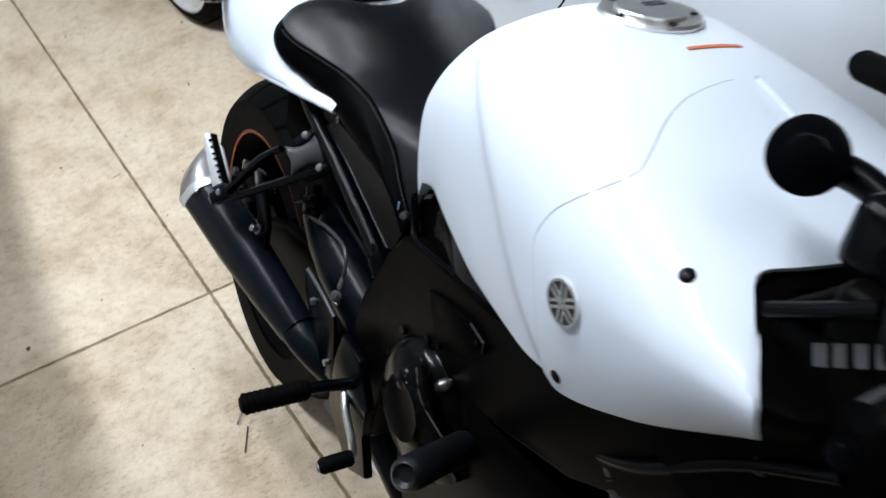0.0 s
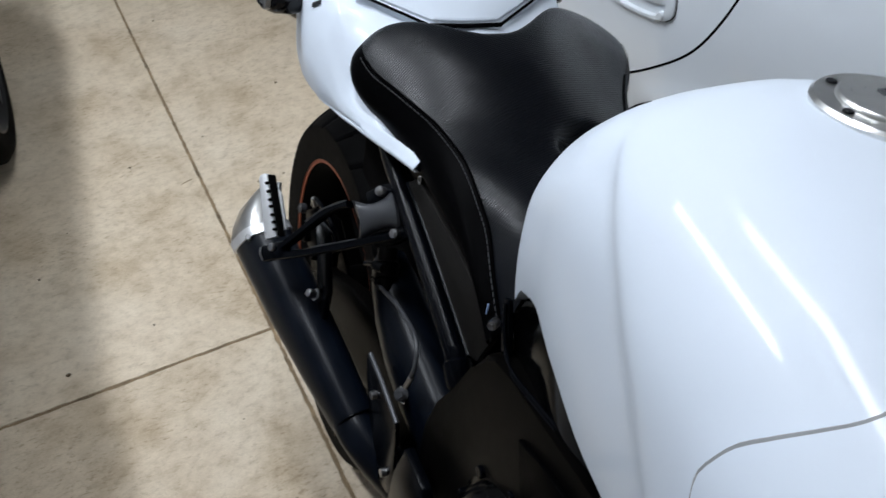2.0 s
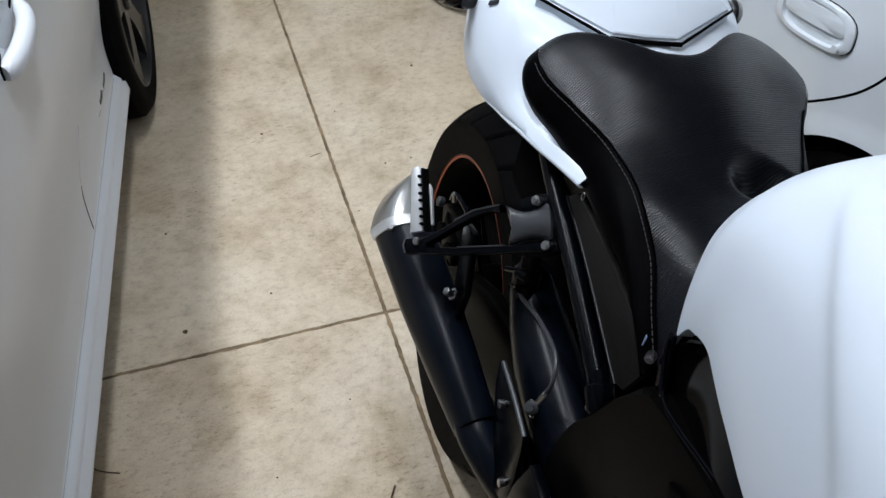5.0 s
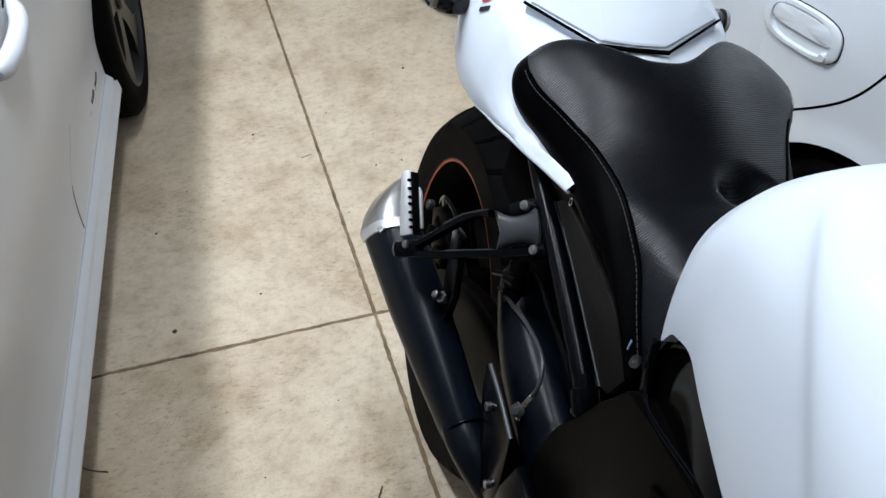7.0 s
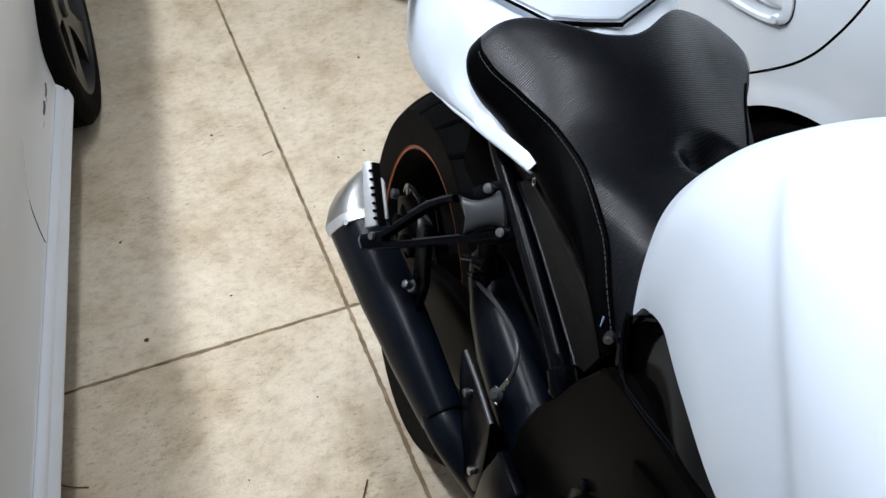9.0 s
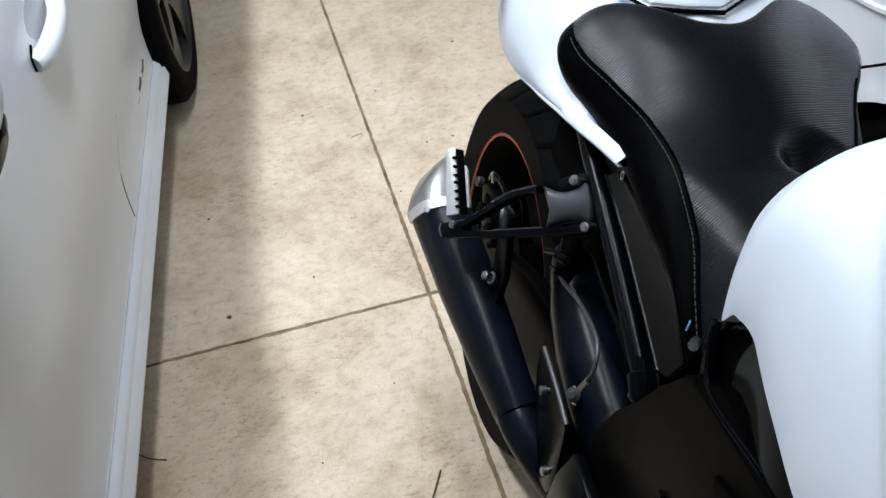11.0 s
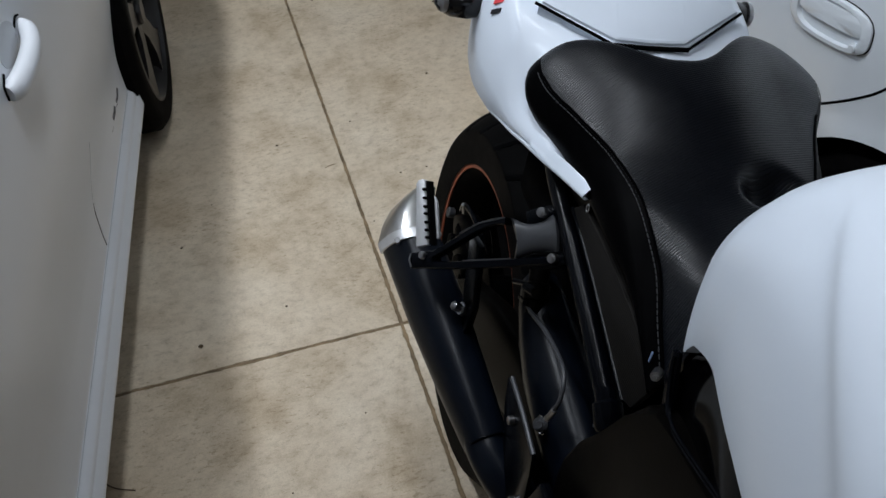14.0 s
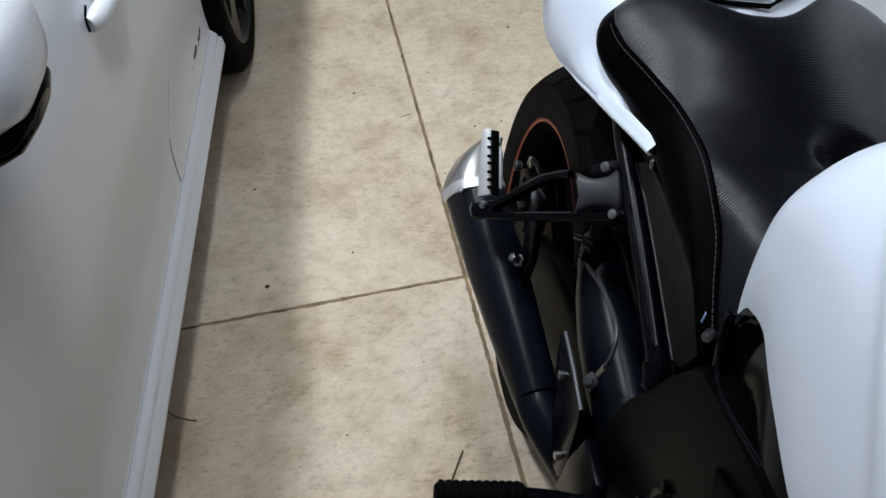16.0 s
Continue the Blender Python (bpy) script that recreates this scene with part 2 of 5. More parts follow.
M_TUBE = bpy.data.materials.new("lit_fluorescent_tube")
M_TUBE.use_nodes = True
M_TUBE.node_tree.nodes["Principled BSDF"].inputs["Emission Color"].default_value = (*TUBE_COLOUR, 1)
M_TUBE.node_tree.nodes["Principled BSDF"].inputs["Emission Strength"].default_value = 12


# ---- mesh helpers ----
def part(name, bm, mat, parent=None, label="", smooth=True, angle=40):
    me = bpy.data.meshes.new(name)
    bmesh.ops.recalc_face_normals(bm, faces=bm.faces)
    lim = radians(angle)
    for f in bm.faces:
        f.smooth = smooth
    if smooth:
        for e in bm.edges:
            e.smooth = len(e.link_faces) == 2 and e.calc_face_angle(0) < lim
    bm.to_mesh(me)
    bm.free()
    me.materials.append(mat)
    ob = new(name, me)
    if parent:
        ob.parent = parent
    if label:
        ob["label"] = label
    return ob


def empty(name, m=None):
    ob = new(name)
    ob.empty_display_size = 0.1
    if m is not None:
        ob.matrix_world = m
    return ob


def loft(rings, closed=True, caps=True, loop=False):
    bm = bmesh.new()
    rows = [[bm.verts.new(p) for p in r] for r in rings]
    n = len(rows[0])
    pairs = list(zip(rows, rows[1:])) + ([(rows[-1], rows[0])] if loop else [])
    for a, b in pairs:
        for i in range(n if closed else n - 1):
            j = (i + 1) % n
            try:
                bm.faces.new((a[i], a[j], b[j], b[i]))
            except ValueError:
                pass
    if caps and closed and not loop:
        bm.faces.new(rows[0])
        bm.faces.new(rows[-1][::-1])
    return bm


def basis(d):
    d = Vector(d).normalized()
    u = d.cross(Vector((0, 0, 1)))
    if u.length < 1e-3:
        u = d.cross(Vector((0, 1, 0)))
    u.normalize()
    return d, u, u.cross(d)


def smooth_path(points, steps=8):
    """A Catmull-Rom line through the points."""
    pts = [Vector(p) for p in points]
    pts = [2 * pts[0] - pts[1], *pts, 2 * pts[-1] - pts[-2]]
    out = []
    for i in range(1, len(pts) - 2):
        a, b, c, d = pts[i - 1:i + 3]
        for k in range(steps):
            t = k / steps
            out.append(0.5 * (2 * b + (c - a) * t + (2 * a - 5 * b + 4 * c - d) * t * t + (3 * b - a - 3 * c + d) * t ** 3))
    out.append(pts[-2])
    return out


def tube(points, r, n=10, steps=6, radii=None):
    pts = smooth_path(points, steps) if steps > 1 else [Vector(p) for p in points]
    rings = []
    _, u, v = basis(pts[1] - pts[0])
    for i, p in enumerate(pts):
        d = (pts[min(i + 1, len(pts) - 1)] - pts[max(i - 1, 0)]).normalized()
        u = (u - d * u.dot(d)).normalized()
        v = d.cross(u)
        rad = r if radii is None else float(np.interp(i / (len(pts) - 1), np.linspace(0, 1, len(radii)), radii))
        rings.append([p + rad * (math.cos(2 * math.pi * k / n) * u + math.sin(2 * math.pi * k / n) * v) for k in range(n)])
    return loft(rings)


def turned(p0, p1, profile, n=24):
    """A turned body along p0 to p1; profile: (share of the length, radius)."""
    p0, p1 = Vector(p0), Vector(p1)
    d, u, v = basis(p1 - p0)
    L = (p1 - p0).length
    return loft([[p0 + d * (s * L) + r * (math.cos(2 * math.pi * k / n) * u + math.sin(2 * math.pi * k / n) * v) for k in range(n)] for s, r in profile])


def cyl(p0, p1, r, n=20, edge=0.0):
    L = (Vector(p1) - Vector(p0)).length
    e = min(edge or r * 0.15, L * 0.3)
    return turned(p0, p1, [(0, max(r - e, r * 0.3)), (e / L, r), (1 - e / L, r), (1, max(r - e, r * 0.3))], n)


def box(x0, y0, z0, x1, y1, z1, bevel=0.004, seg=2):
    bm = bmesh.new()
    bmesh.ops.create_cube(bm, size=1, matrix=Matrix.Translation(((x0 + x1) / 2, (y0 + y1) / 2, (z0 + z1) / 2)) @ Matrix.Diagonal((x1 - x0, y1 - y0, z1 - z0, 1)))
    if bevel:
        bmesh.ops.bevel(bm, geom=bm.edges[:], offset=bevel, segments=seg, affect="EDGES", profile=0.5)
    return bm


def plate(outline, thick, to3d, bevel=0.003):
    """A plate of a flat outline; to3d maps (a, b, depth) to a place."""
    bm = bmesh.new()
    lo = [bm.verts.new(to3d(a, b, 0)) for a, b in outline]
    hi = [bm.verts.new(to3d(a, b, thick)) for a, b in outline]
    bm.faces.new(lo[::-1])
    bm.faces.new(hi)
    n = len(lo)
    for i in range(n):
        bm.faces.new((lo[i], lo[(i + 1) % n], hi[(i + 1) % n], hi[i]))
    if bevel:
        bmesh.ops.bevel(bm, geom=bm.edges[:], offset=bevel, segments=2, affect="EDGES", profile=0.5)
    return bm


def strip(points, width, normal, thick=0.0012):
    """A thin raised line along points."""
    pts = [Vector(p) for p in points]
    nrm = Vector(normal).normalized()
    rings = []
    for i, p in enumerate(pts):
        d = (pts[min(i + 1, len(pts) - 1)] - pts[max(i - 1, 0)]).normalized()
        s = d.cross(nrm).normalized() * (width / 2)
        rings.append([p - s - nrm * thick, p + s - nrm * thick, p + s + nrm * thick, p - s + nrm * thick])
    return loft(rings)


def ip(x, xs, ys):
    """Smooth interpolation through a short table."""
    xs, ys = list(xs), list(ys)
    if xs[0] > xs[-1]:
        xs, ys = xs[::-1], ys[::-1]
    if x <= xs[0]:
        return ys[0]
    if x >= xs[-1]:
        return ys[-1]
    i = max(k for k in range(len(xs)) if xs[k] <= x)
    i = min(i, len(xs) - 2)
    h = xs[i + 1] - xs[i]
    t = (x - xs[i]) / h

    def slope(k):
        if k == 0 or k == len(xs) - 1:
            return 0 if len(xs) < 3 else (ys[min(k + 1, len(xs) - 1)] - ys[max(k - 1, 0)]) / (xs[min(k + 1, len(xs) - 1)] - xs[max(k - 1, 0)])
        a, b = (ys[k] - ys[k - 1]) / (xs[k] - xs[k - 1]), (ys[k + 1] - ys[k]) / (xs[k + 1] - xs[k])
        return 0 if a * b <= 0 else 2 * a * b / (a + b)

    m0, m1 = slope(i) * h, slope(i + 1) * h
    return (2 * t ** 3 - 3 * t * t + 1) * ys[i] + (t ** 3 - 2 * t * t + t) * m0 + (-2 * t ** 3 + 3 * t * t) * ys[i + 1] + (t ** 3 - t * t) * m1


def sstep(a, b, x):
    t = min(1, max(0, (x - a) / (b - a)))
    return t * t * (3 - 2 * t)


# ---- garage ----
DOOR_Y = 1.90
floor = tagged(part("floor", box(-4.5, -5.0, -0.12, 4.5, 2.3, -0.0022, 0), M_DIRT), "beige stained concrete garage floor with sawn joints", "floor", kind="structure")


def slab(x0, y0, x1, y1):
    """A concrete slab with slightly ragged arrises."""
    bm = bmesh.new()
    g = 0.0038

    def side(a, b, n, seed):
        out = []
        for i in range(n):
            t = i / n
            p = Vector(a).lerp(Vector(b), t)
            q = noise.noise(Vector((p.x * 45 + seed, p.y * 45, seed))) * 0.0020 + noise.noise(Vector((p.x * 150 + seed, p.y * 150, seed))) * 0.0014
            d = (Vector(b) - Vector(a)).normalized()
            out.append(Vector((p.x - d.y * q, p.y + d.x * q)))
        return out

    c = [(x0 + g, y0 + g), (x1 - g, y0 + g), (x1 - g, y1 - g), (x0 + g, y1 - g)]
    loop = []
    for k in range(4):
        loop += side(c[k], c[(k + 1) % 4], 520, k * 7.3 + x0)
    mid = Vector(((x0 + x1) / 2, (y0 + y1) / 2))
    top = [bm.verts.new((*(p + (mid - p).normalized() * 0.0012), 0.0)) for p in loop]
    rim = [bm.verts.new((p.x, p.y, -0.0012)) for p in loop]
    low = [bm.verts.new((p.x, p.y, -0.01)) for p in loop]
    bm.faces.new(top)
    n = len(loop)
    for a, b in ((top, rim), (rim, low)):
        for i in range(n):
            bm.faces.new((a[i], b[i], b[(i + 1) % n], a[(i + 1) % n]))
    return bm


for sx0, sx1 in ((-4.4, -2.2), (-2.2, 0.0), (0.0, 2.2), (2.2, 4.4)):
    for sy0, sy1 in ((-5.0, -2.4), (-2.4, 0.0), (0.0, 2.25)):
        part("slab", slab(sx0, sy0, sx1, sy1), M_FLOOR, floor, smooth=False)

for nm, dims in (("wall_left", (-4.52, -5.0, -0.1, -4.4, 2.3, 2.7)), ("wall_right", (4.4, -5.0, -0.1, 4.52, 2.3, 2.7)), ("wall_front", (-4.52, -5.12, -0.1, 4.52, -5.0, 2.7)),
                 ("wall_header", (-4.4, DOOR_Y + 0.02, 2.2, 4.4, DOOR_Y + 0.16, 2.7))):
    tagged(part(nm, box(*dims, 0), M_WALL, smooth=False), "plain pale painted garage wall", "wall", kind="structure")
tagged(part("ceiling", box(-4.52, -5.12, 2.7, 4.52, 2.4, 2.8, 0), M_CEIL, smooth=False), "plain white painted garage ceiling", "ceiling", kind="structure")

roller_door = tagged(empty("roller_door", pose(0, DOOR_Y, 0)), "closed grey ribbed steel roller door with white floor seal", "garage door", kind="structure")


def door_slat(z0, h):
    prof = [(0.0, 0.0), (0.0, h * 0.16), (-0.016, h * 0.28), (-0.016, h * 0.86), (0.0, h * 0.98)]
    ring0 = [Vector((-4.4, y, z0 + z)) for y, z in prof] + [Vector((-4.4, 0.02, z0 + h * 0.98)), Vector((-4.4, 0.02, z0))]
    ring1 = [Vector((4.4, p.y, p.z)) for p in ring0]
    return loft([ring0, ring1])


for k in range(26):
    part("slat", door_slat(0.035 + k * 0.083, 0.083), M_DOOR, roller_door)
part("floor_seal", tube([(-4.4, -0.012, 0.018), (0, -0.012, 0.018), (4.4, -0.012, 0.018)], 0.019, 10, 1), M_SEAL, roller_door, "white rubber floor seal")


def ceiling_light(x, y, turn, watts):
    th = tagged(empty("ceiling_light", pose(x, y, CEILING_Z, 0, 0, turn)), "white twin-tube fluorescent batten light on ceiling", "ceiling light", group="ceiling lights")
    part("batten", box(-0.055, -0.62, 0.02, 0.055, 0.62, 0.08, 0.01), M_FIXTURE, th)
    for s in (-0.03, 0.03):
        part("tube", cyl((s, -0.6, -0.005), (s, 0.6, -0.005), 0.013, 12), M_TUBE, th, "lit fluorescent tube")
        area_lamp("tube_glow", pose(x, y, CEILING_Z, 0, 0, turn) @ pose(s, 0, -0.022), 0.028, 1.2, watts, TUBE_COLOUR)


for row in FIXTURES:
    ceiling_light(*row)

# ---- motorcycle ----
# local frame: x to the machine's left, y to its rear, z up, origin on the floor; it leans on its stand
BIKE = pose(0.0733, -0.39, 0, 0, 0, -5.0) @ pose(0, 0, 0, 0, 12.5, 0)
bike = tagged(empty("motorcycle", BIKE), "white sports motorcycle with black seat, leaning on its side stand", "motorcycle")
AXLE = Vector((0, 0.088, 0.315))
FRONT_AXLE = Vector((0, -1.375, 0.30))


def tyre_mesh(c, R, width, depth, grooves, n=400):
    """A road tyre with a rounded tread and slanting grooves."""
    prof = []
    for k in range(57):
        a = -1 + 2 * k / 56
        w = width / 2 * math.sin(a * math.pi / 2) * (1 if abs(a) < 0.8 else 1 - (abs(a) - 0.8) * 0.45)
        drop = 0.044 * (abs(math.sin(a * math.pi / 2)) ** 2.4) + (0 if abs(a) < 0.84 else ((abs(a) - 0.84) / 0.16) ** 1.3 * (depth - 0.044))
        prof.append((w, R - drop, a))
    rings = []
    for i in range(n):
        th = 2 * math.pi * i / n
        ring = []
        for w, r, a in prof:
            ph = (th * grooves / (2 * math.pi) + abs(a) * 0.75 + (0.5 if a > 0 else 0)) % 1
            cut = 0.0035 if (0.06 < abs(a) < 0.84 and ph < 0.13) else 0
            ring.append(Vector((w, math.cos(th) * (r - cut), math.sin(th) * (r - cut))) + Vector(c))
        rings.append(ring)
    return loft(rings, closed=False, loop=True)


def ring_band(c, x0, x1, r0, r1, n=64):
    """A flat annulus with thickness, axis along x."""
    prof = [(x0, r0), (x1, r0), (x1, r1), (x0, r1)]
    return loft([[Vector(c) + Vector((x, math.cos(2 * math.pi * i / n) * r, math.sin(2 * math.pi * i / n) * r)) for x, r in prof] for i in range(n)], loop=True)


def bike_wheel(c, R, width, rim_r, name):
    c = Vector(c)
    w = empty(name)
    w.parent = bike
    part("tyre", tyre_mesh(c, R, width, R - rim_r + 0.004, 24), M_TYRE, w, "black rubber tyre with slanted tread grooves")
    rim = loft([[c + Vector((x, math.cos(2 * math.pi * i / 72) * r, math.sin(2 * math.pi * i / 72) * r)) for x, r in
                 [(-width * 0.43, rim_r + 0.006), (-width * 0.43, rim_r - 0.012), (-width * 0.3, rim_r - 0.03), (width * 0.3, rim_r - 0.03), (width * 0.43, rim_r - 0.012), (width * 0.43, rim_r + 0.006),
                  (width * 0.36, rim_r - 0.004), (-width * 0.36, rim_r - 0.004)]] for i in range(72)], loop=True)
    rim_ob = part("rim", rim, M_RUBBER, w, "black painted rim with orange tape")
    for s in (-1, 1):
        part("rim_tape", loft([[c + Vector((x, math.cos(a) * r, math.sin(a) * r)) for x, r in ((s * width * 0.435, rim_r - 0.010), (s * width * 0.446, rim_r - 0.010), (s * width * 0.446, rim_r + 0.004), (s * width * 0.435, rim_r + 0.004))] for a in [radians(-20 + 4 * k) for k in range(51)]]), M_RIMTAPE, rim_ob, "orange rim tape")
    for k in range(5):
        a = 2 * math.pi * k / 5 + 0.3
        d = Vector((0, math.cos(a), math.sin(a)))
        part("spoke", tube([c + d * 0.035, c + d * (rim_r - 0.025)], 0.016, 8, 1, [0.02, 0.014]), M_RUBBER, rim_ob)
    part("hub", cyl(c - Vector((0.07, 0, 0)), c + Vector((0.07, 0, 0)), 0.045, 24), M_RUBBER, rim_ob)
    return w


rear_wheel = bike_wheel(AXLE, 0.315, 0.19, 0.226, "rear_wheel")


def groove_shade(c, R, width, grooves, m, sgn):
    """Dark inlay painting the shade of one slanting groove, from the crown to the shoulder."""
    top, low = [], []
    for k in range(12):
        a = 0.09 + 0.73 * k / 11
        w = sgn * width / 2 * math.sin(a * math.pi / 2) * (1 if a < 0.8 else 1 - (a - 0.8) * 0.45)
        r = R - 0.044 * math.sin(a * math.pi / 2) ** 2.4 - 0.0006
        for row, q in ((top, 0.125), (low, 0.005)):
            th = (m + q - a * 0.75 - (0.5 if sgn > 0 else 0)) * 2 * math.pi / grooves
            row.append(c + Vector((w, math.cos(th) * r, math.sin(th) * r)))
    return loft([top, low, [c + (p - c) * 0.985 for p in low], [c + (p - c) * 0.985 for p in top]], closed=False, loop=True)


for m in range(24):
    for sgn in (-1, 1):
        part("groove_shade", groove_shade(AXLE, 0.315, 0.19, 24, m, sgn), M_GAP, rear_wheel)
front_wheel = bike_wheel(FRONT_AXLE, 0.30, 0.12, 0.22, "front_wheel")
part("brake_disc", ring_band(AXLE, -0.088, -0.083, 0.075, 0.122), M_VINYL, rear_wheel, "dark steel brake disc")
for s in (-1, 1):
    part("brake_disc", ring_band(FRONT_AXLE, s * 0.075, s * 0.08, 0.09, 0.155), M_STEEL, front_wheel, "steel brake disc")
caliper = part("brake_caliper", box(-0.125, 0.045, 0.395, -0.092, 0.135, 0.455, 0.014, 3), M_VINYL, bike, "black rear brake caliper")
for k in (0.065, 0.112):
    part("caliper_bolt", cyl((-0.118, k, 0.425), (-0.134, k, 0.428), 0.011, 14), M_VINYL, caliper)
part("number_plate_stay", tube([(-0.03, 0.22, 0.84), (-0.03, 0.36, 0.74), (-0.03, 0.42, 0.62)], 0.012, 8), M_BLACK, bike)

# fuel tank: tables along the machine
TANK_Y = [-0.372, -0.40, -0.43, -0.455, -0.49, -0.54, -0.60, -0.68, -0.78, -0.88, -0.96, -1.06]
TANK_TOP = [0.846, 0.897, 0.938, 0.969, 1.006, 1.050, 1.086, 1.106, 1.104, 1.085, 1.068, 1.045]
TANK_W = [0.022, 0.054, 0.086, 0.107, 0.132, 0.151, 0.166, 0.178, 0.189, 0.197, 0.196, 0.186]
TANK_LOW = [0.825, 0.800, 0.783, 0.782, 0.822, 0.842, 0.838, 0.828, 0.830, 0.862, 0.908, 0.984]


CREASE = (-0.7458, 0.1111, 0.0172, 0.0620)


def crease_y(z):
    u = (z - 0.94) / 0.11
    return CREASE[0] + u * (CREASE[1] + u * (CREASE[2] + u * CREASE[3]))


def tank_point(y, v, lift=0.0):
    top, w, low = ip(y, TANK_Y, TANK_TOP), ip(y, TANK_Y, TANK_W), ip(y, TANK_Y, TANK_LOW)
    a = abs(v)
    sgn = -1 if v < 0 else 1
    zs = low + (top - low) * 0.50
    if a > 0.5:
        t = (a - 0.5) / 0.5
        x = w * (1 - 0.09 * t * t)
        z = zs + (low - zs) * t
        nrm = Vector((sgn, 0, 0.1))
    else:
        ang = a / 0.5 * math.pi / 2
        x = w * math.sin(ang) ** 0.88
        z = zs + (top - zs) * math.cos(ang) ** 0.92
        nrm = Vector((sgn * math.sin(ang), 0, math.cos(ang)))
    if a > 0.16:
        x -= 0.013 * (0.5 + 0.5 * math.tanh((y - crease_y(z)) / 0.026)) * sstep(0.14, 0.38, a) * sstep(-0.42, -0.54, y)
    if sgn > 0:
        z -= 0.034 * sstep(-0.02, 0.09, x) * sstep(-0.64, -0.46, y)
    # scooped shoulder ahead of the knee
    x -= 0.007 * sstep(-0.93, -1.03, y) * math.exp(-((a - 0.29) / 0.06) ** 2)
    return Vector((sgn * x, y, z)) + nrm.normalized() * lift


def tank_end(a):
    """Front edge for a share of the girth."""
    return ip(a, [0.0, 0.05, 0.10, 0.15, 0.20, 0.25, 0.30, 0.36, 0.43, 0.5, 0.75, 1.0], [-1.005, -0.998, -0.993, -0.985, -0.976, -0.993, -1.012, -1.035, -1.051, -1.058, -1.060, -1.058])


def tank_mesh():
    vs = [-1 + 2 * k / 200 for k in range(201)]
    rings = [[tank_point(TANK_Y[0] + (tank_end(abs(v)) - TANK_Y[0]) * k / 240, v) for v in vs] for k in range(241)]
    first = [Vector((p.x * 0.4, p.y + 0.008, 0.83 + (p.z - 0.83) * 0.4)) for p in rings[0]]
    last = [Vector((p.x * 0.93, p.y + 0.006, p.z - 0.012)) for p in rings[-1]]
    return loft([first] + rings + [last], closed=True, caps=True)


def tank_front():
    ring = [tank_point(tank_end(abs(v)), v) for v in [-1 + 2 * k / 80 for k in range(81)]]
    mid = Vector((0, 0, 1.01))
    rings = [[Vector((mid.x + (p.x - mid.x) * f, p.y + dy, mid.z + (p.z - mid.z) * f)) for p in ring] for f, dy in ((0.992, -0.0015), (0.97, -0.004), (0.90, -0.02), (0.75, -0.03))]
    return loft(rings)


part("tank_front", tank_front(), M_MATT, bike, "matt black panel closing the tank front")
part("fuel_tank", tank_mesh(), M_WHITE, bike, "glossy white fuel tank with knee hollows", angle=60)


def cover_seam(a):
    """Rear edge of the side cover for a share of the girth, 1 at the lower edge."""
    return ip(a, [0.0, 0.04, 0.10, 0.145, 0.185, 0.21, 0.235, 0.262, 0.30, 0.355, 0.40, 0.43, 0.46, 0.50, 0.65, 0.87, 1.0], [-0.804, -0.806, -0.812, -0.8236, -0.839, -0.848, -0.854, -0.852, -0.845, -0.832, -0.821, -0.817, -0.814, -0.819, -0.835, -0.850, -0.855])


def cover_mesh(sgn):
    share = [0.015 + 0.985 * j / 60 for j in range(61)]
    top = [[tank_point(cover_seam(a) + (tank_end(a) - 0.002 - cover_seam(a)) * k / 24, sgn * a, 0.0035) for k in range(25)] for a in share]
    bm = loft(top, closed=False)
    geom = bmesh.ops.extrude_face_region(bm, geom=bm.faces[:])
    for v in [e for e in geom["geom"] if isinstance(e, bmesh.types.BMVert)]:
        v.co.x *= 0.97
        v.co.z -= 0.007 if abs(v.co.x) < 0.15 else 0
    return bm


for s in (-1, 1):
    part("tank_side_cover", cover_mesh(s), M_WHITE, bike, "white tank side cover", angle=50)
    part("cover_seam", tube([tank_point(cover_seam(a) + 0.0012, s * a, 0.0008) for a in [0.015 + 0.985 * j / 60 for j in range(61)]], 0.0018, 6, 1), M_SEAM, bike, "thin grey seam")


def on_tank(y, z, sgn=-1, lift=0.0):
    best = min((k / 400 for k in range(20, 401)), key=lambda a: abs(tank_point(y, sgn * a).z - z))
    p, q = tank_point(y, sgn * best, lift), tank_point(y, sgn * max(0.01, best - 0.03), lift)
    r = tank_point(y - 0.01, sgn * best, lift)
    n = (q - p).cross(r - p).normalized()
    return p, (n if n.x * sgn > 0 else -n)


# round badge: dark disc, bright ring, crossed bars
bp_, bn_ = on_tank(-0.874, 0.963, -1, 0.004)
badge = part("badge", cyl(bp_ - bn_ * 0.003, bp_ + bn_ * 0.0012, 0.0186, 32), M_INK, bike, "round black badge with bright ring and crossed bars")
_, bu_, bv_ = basis(bn_)
part("badge_ring", loft([[bp_ + bn_ * h + (math.cos(2 * math.pi * k / 40) * bu_ + math.sin(2 * math.pi * k / 40) * bv_) * r for h, r in ((-0.002, 0.0178), (0.0022, 0.0182), (0.0022, 0.0206), (-0.002, 0.0212))] for k in range(40)], loop=True), M_CHROME, badge, "bright metal ring")
for k in range(3):
    a = math.pi * k / 3 + 0.4
    d = math.cos(a) * bu_ + math.sin(a) * bv_
    e = bn_.cross(d)
    for o in (-0.0028, 0.0028):
        part("badge_bar", strip([bp_ + bn_ * 0.0012 - d * 0.0172 + e * o, bp_ + bn_ * 0.0012 + d * 0.0172 + e * o], 0.0027, bn_, 0.0008), M_CHROME, badge)
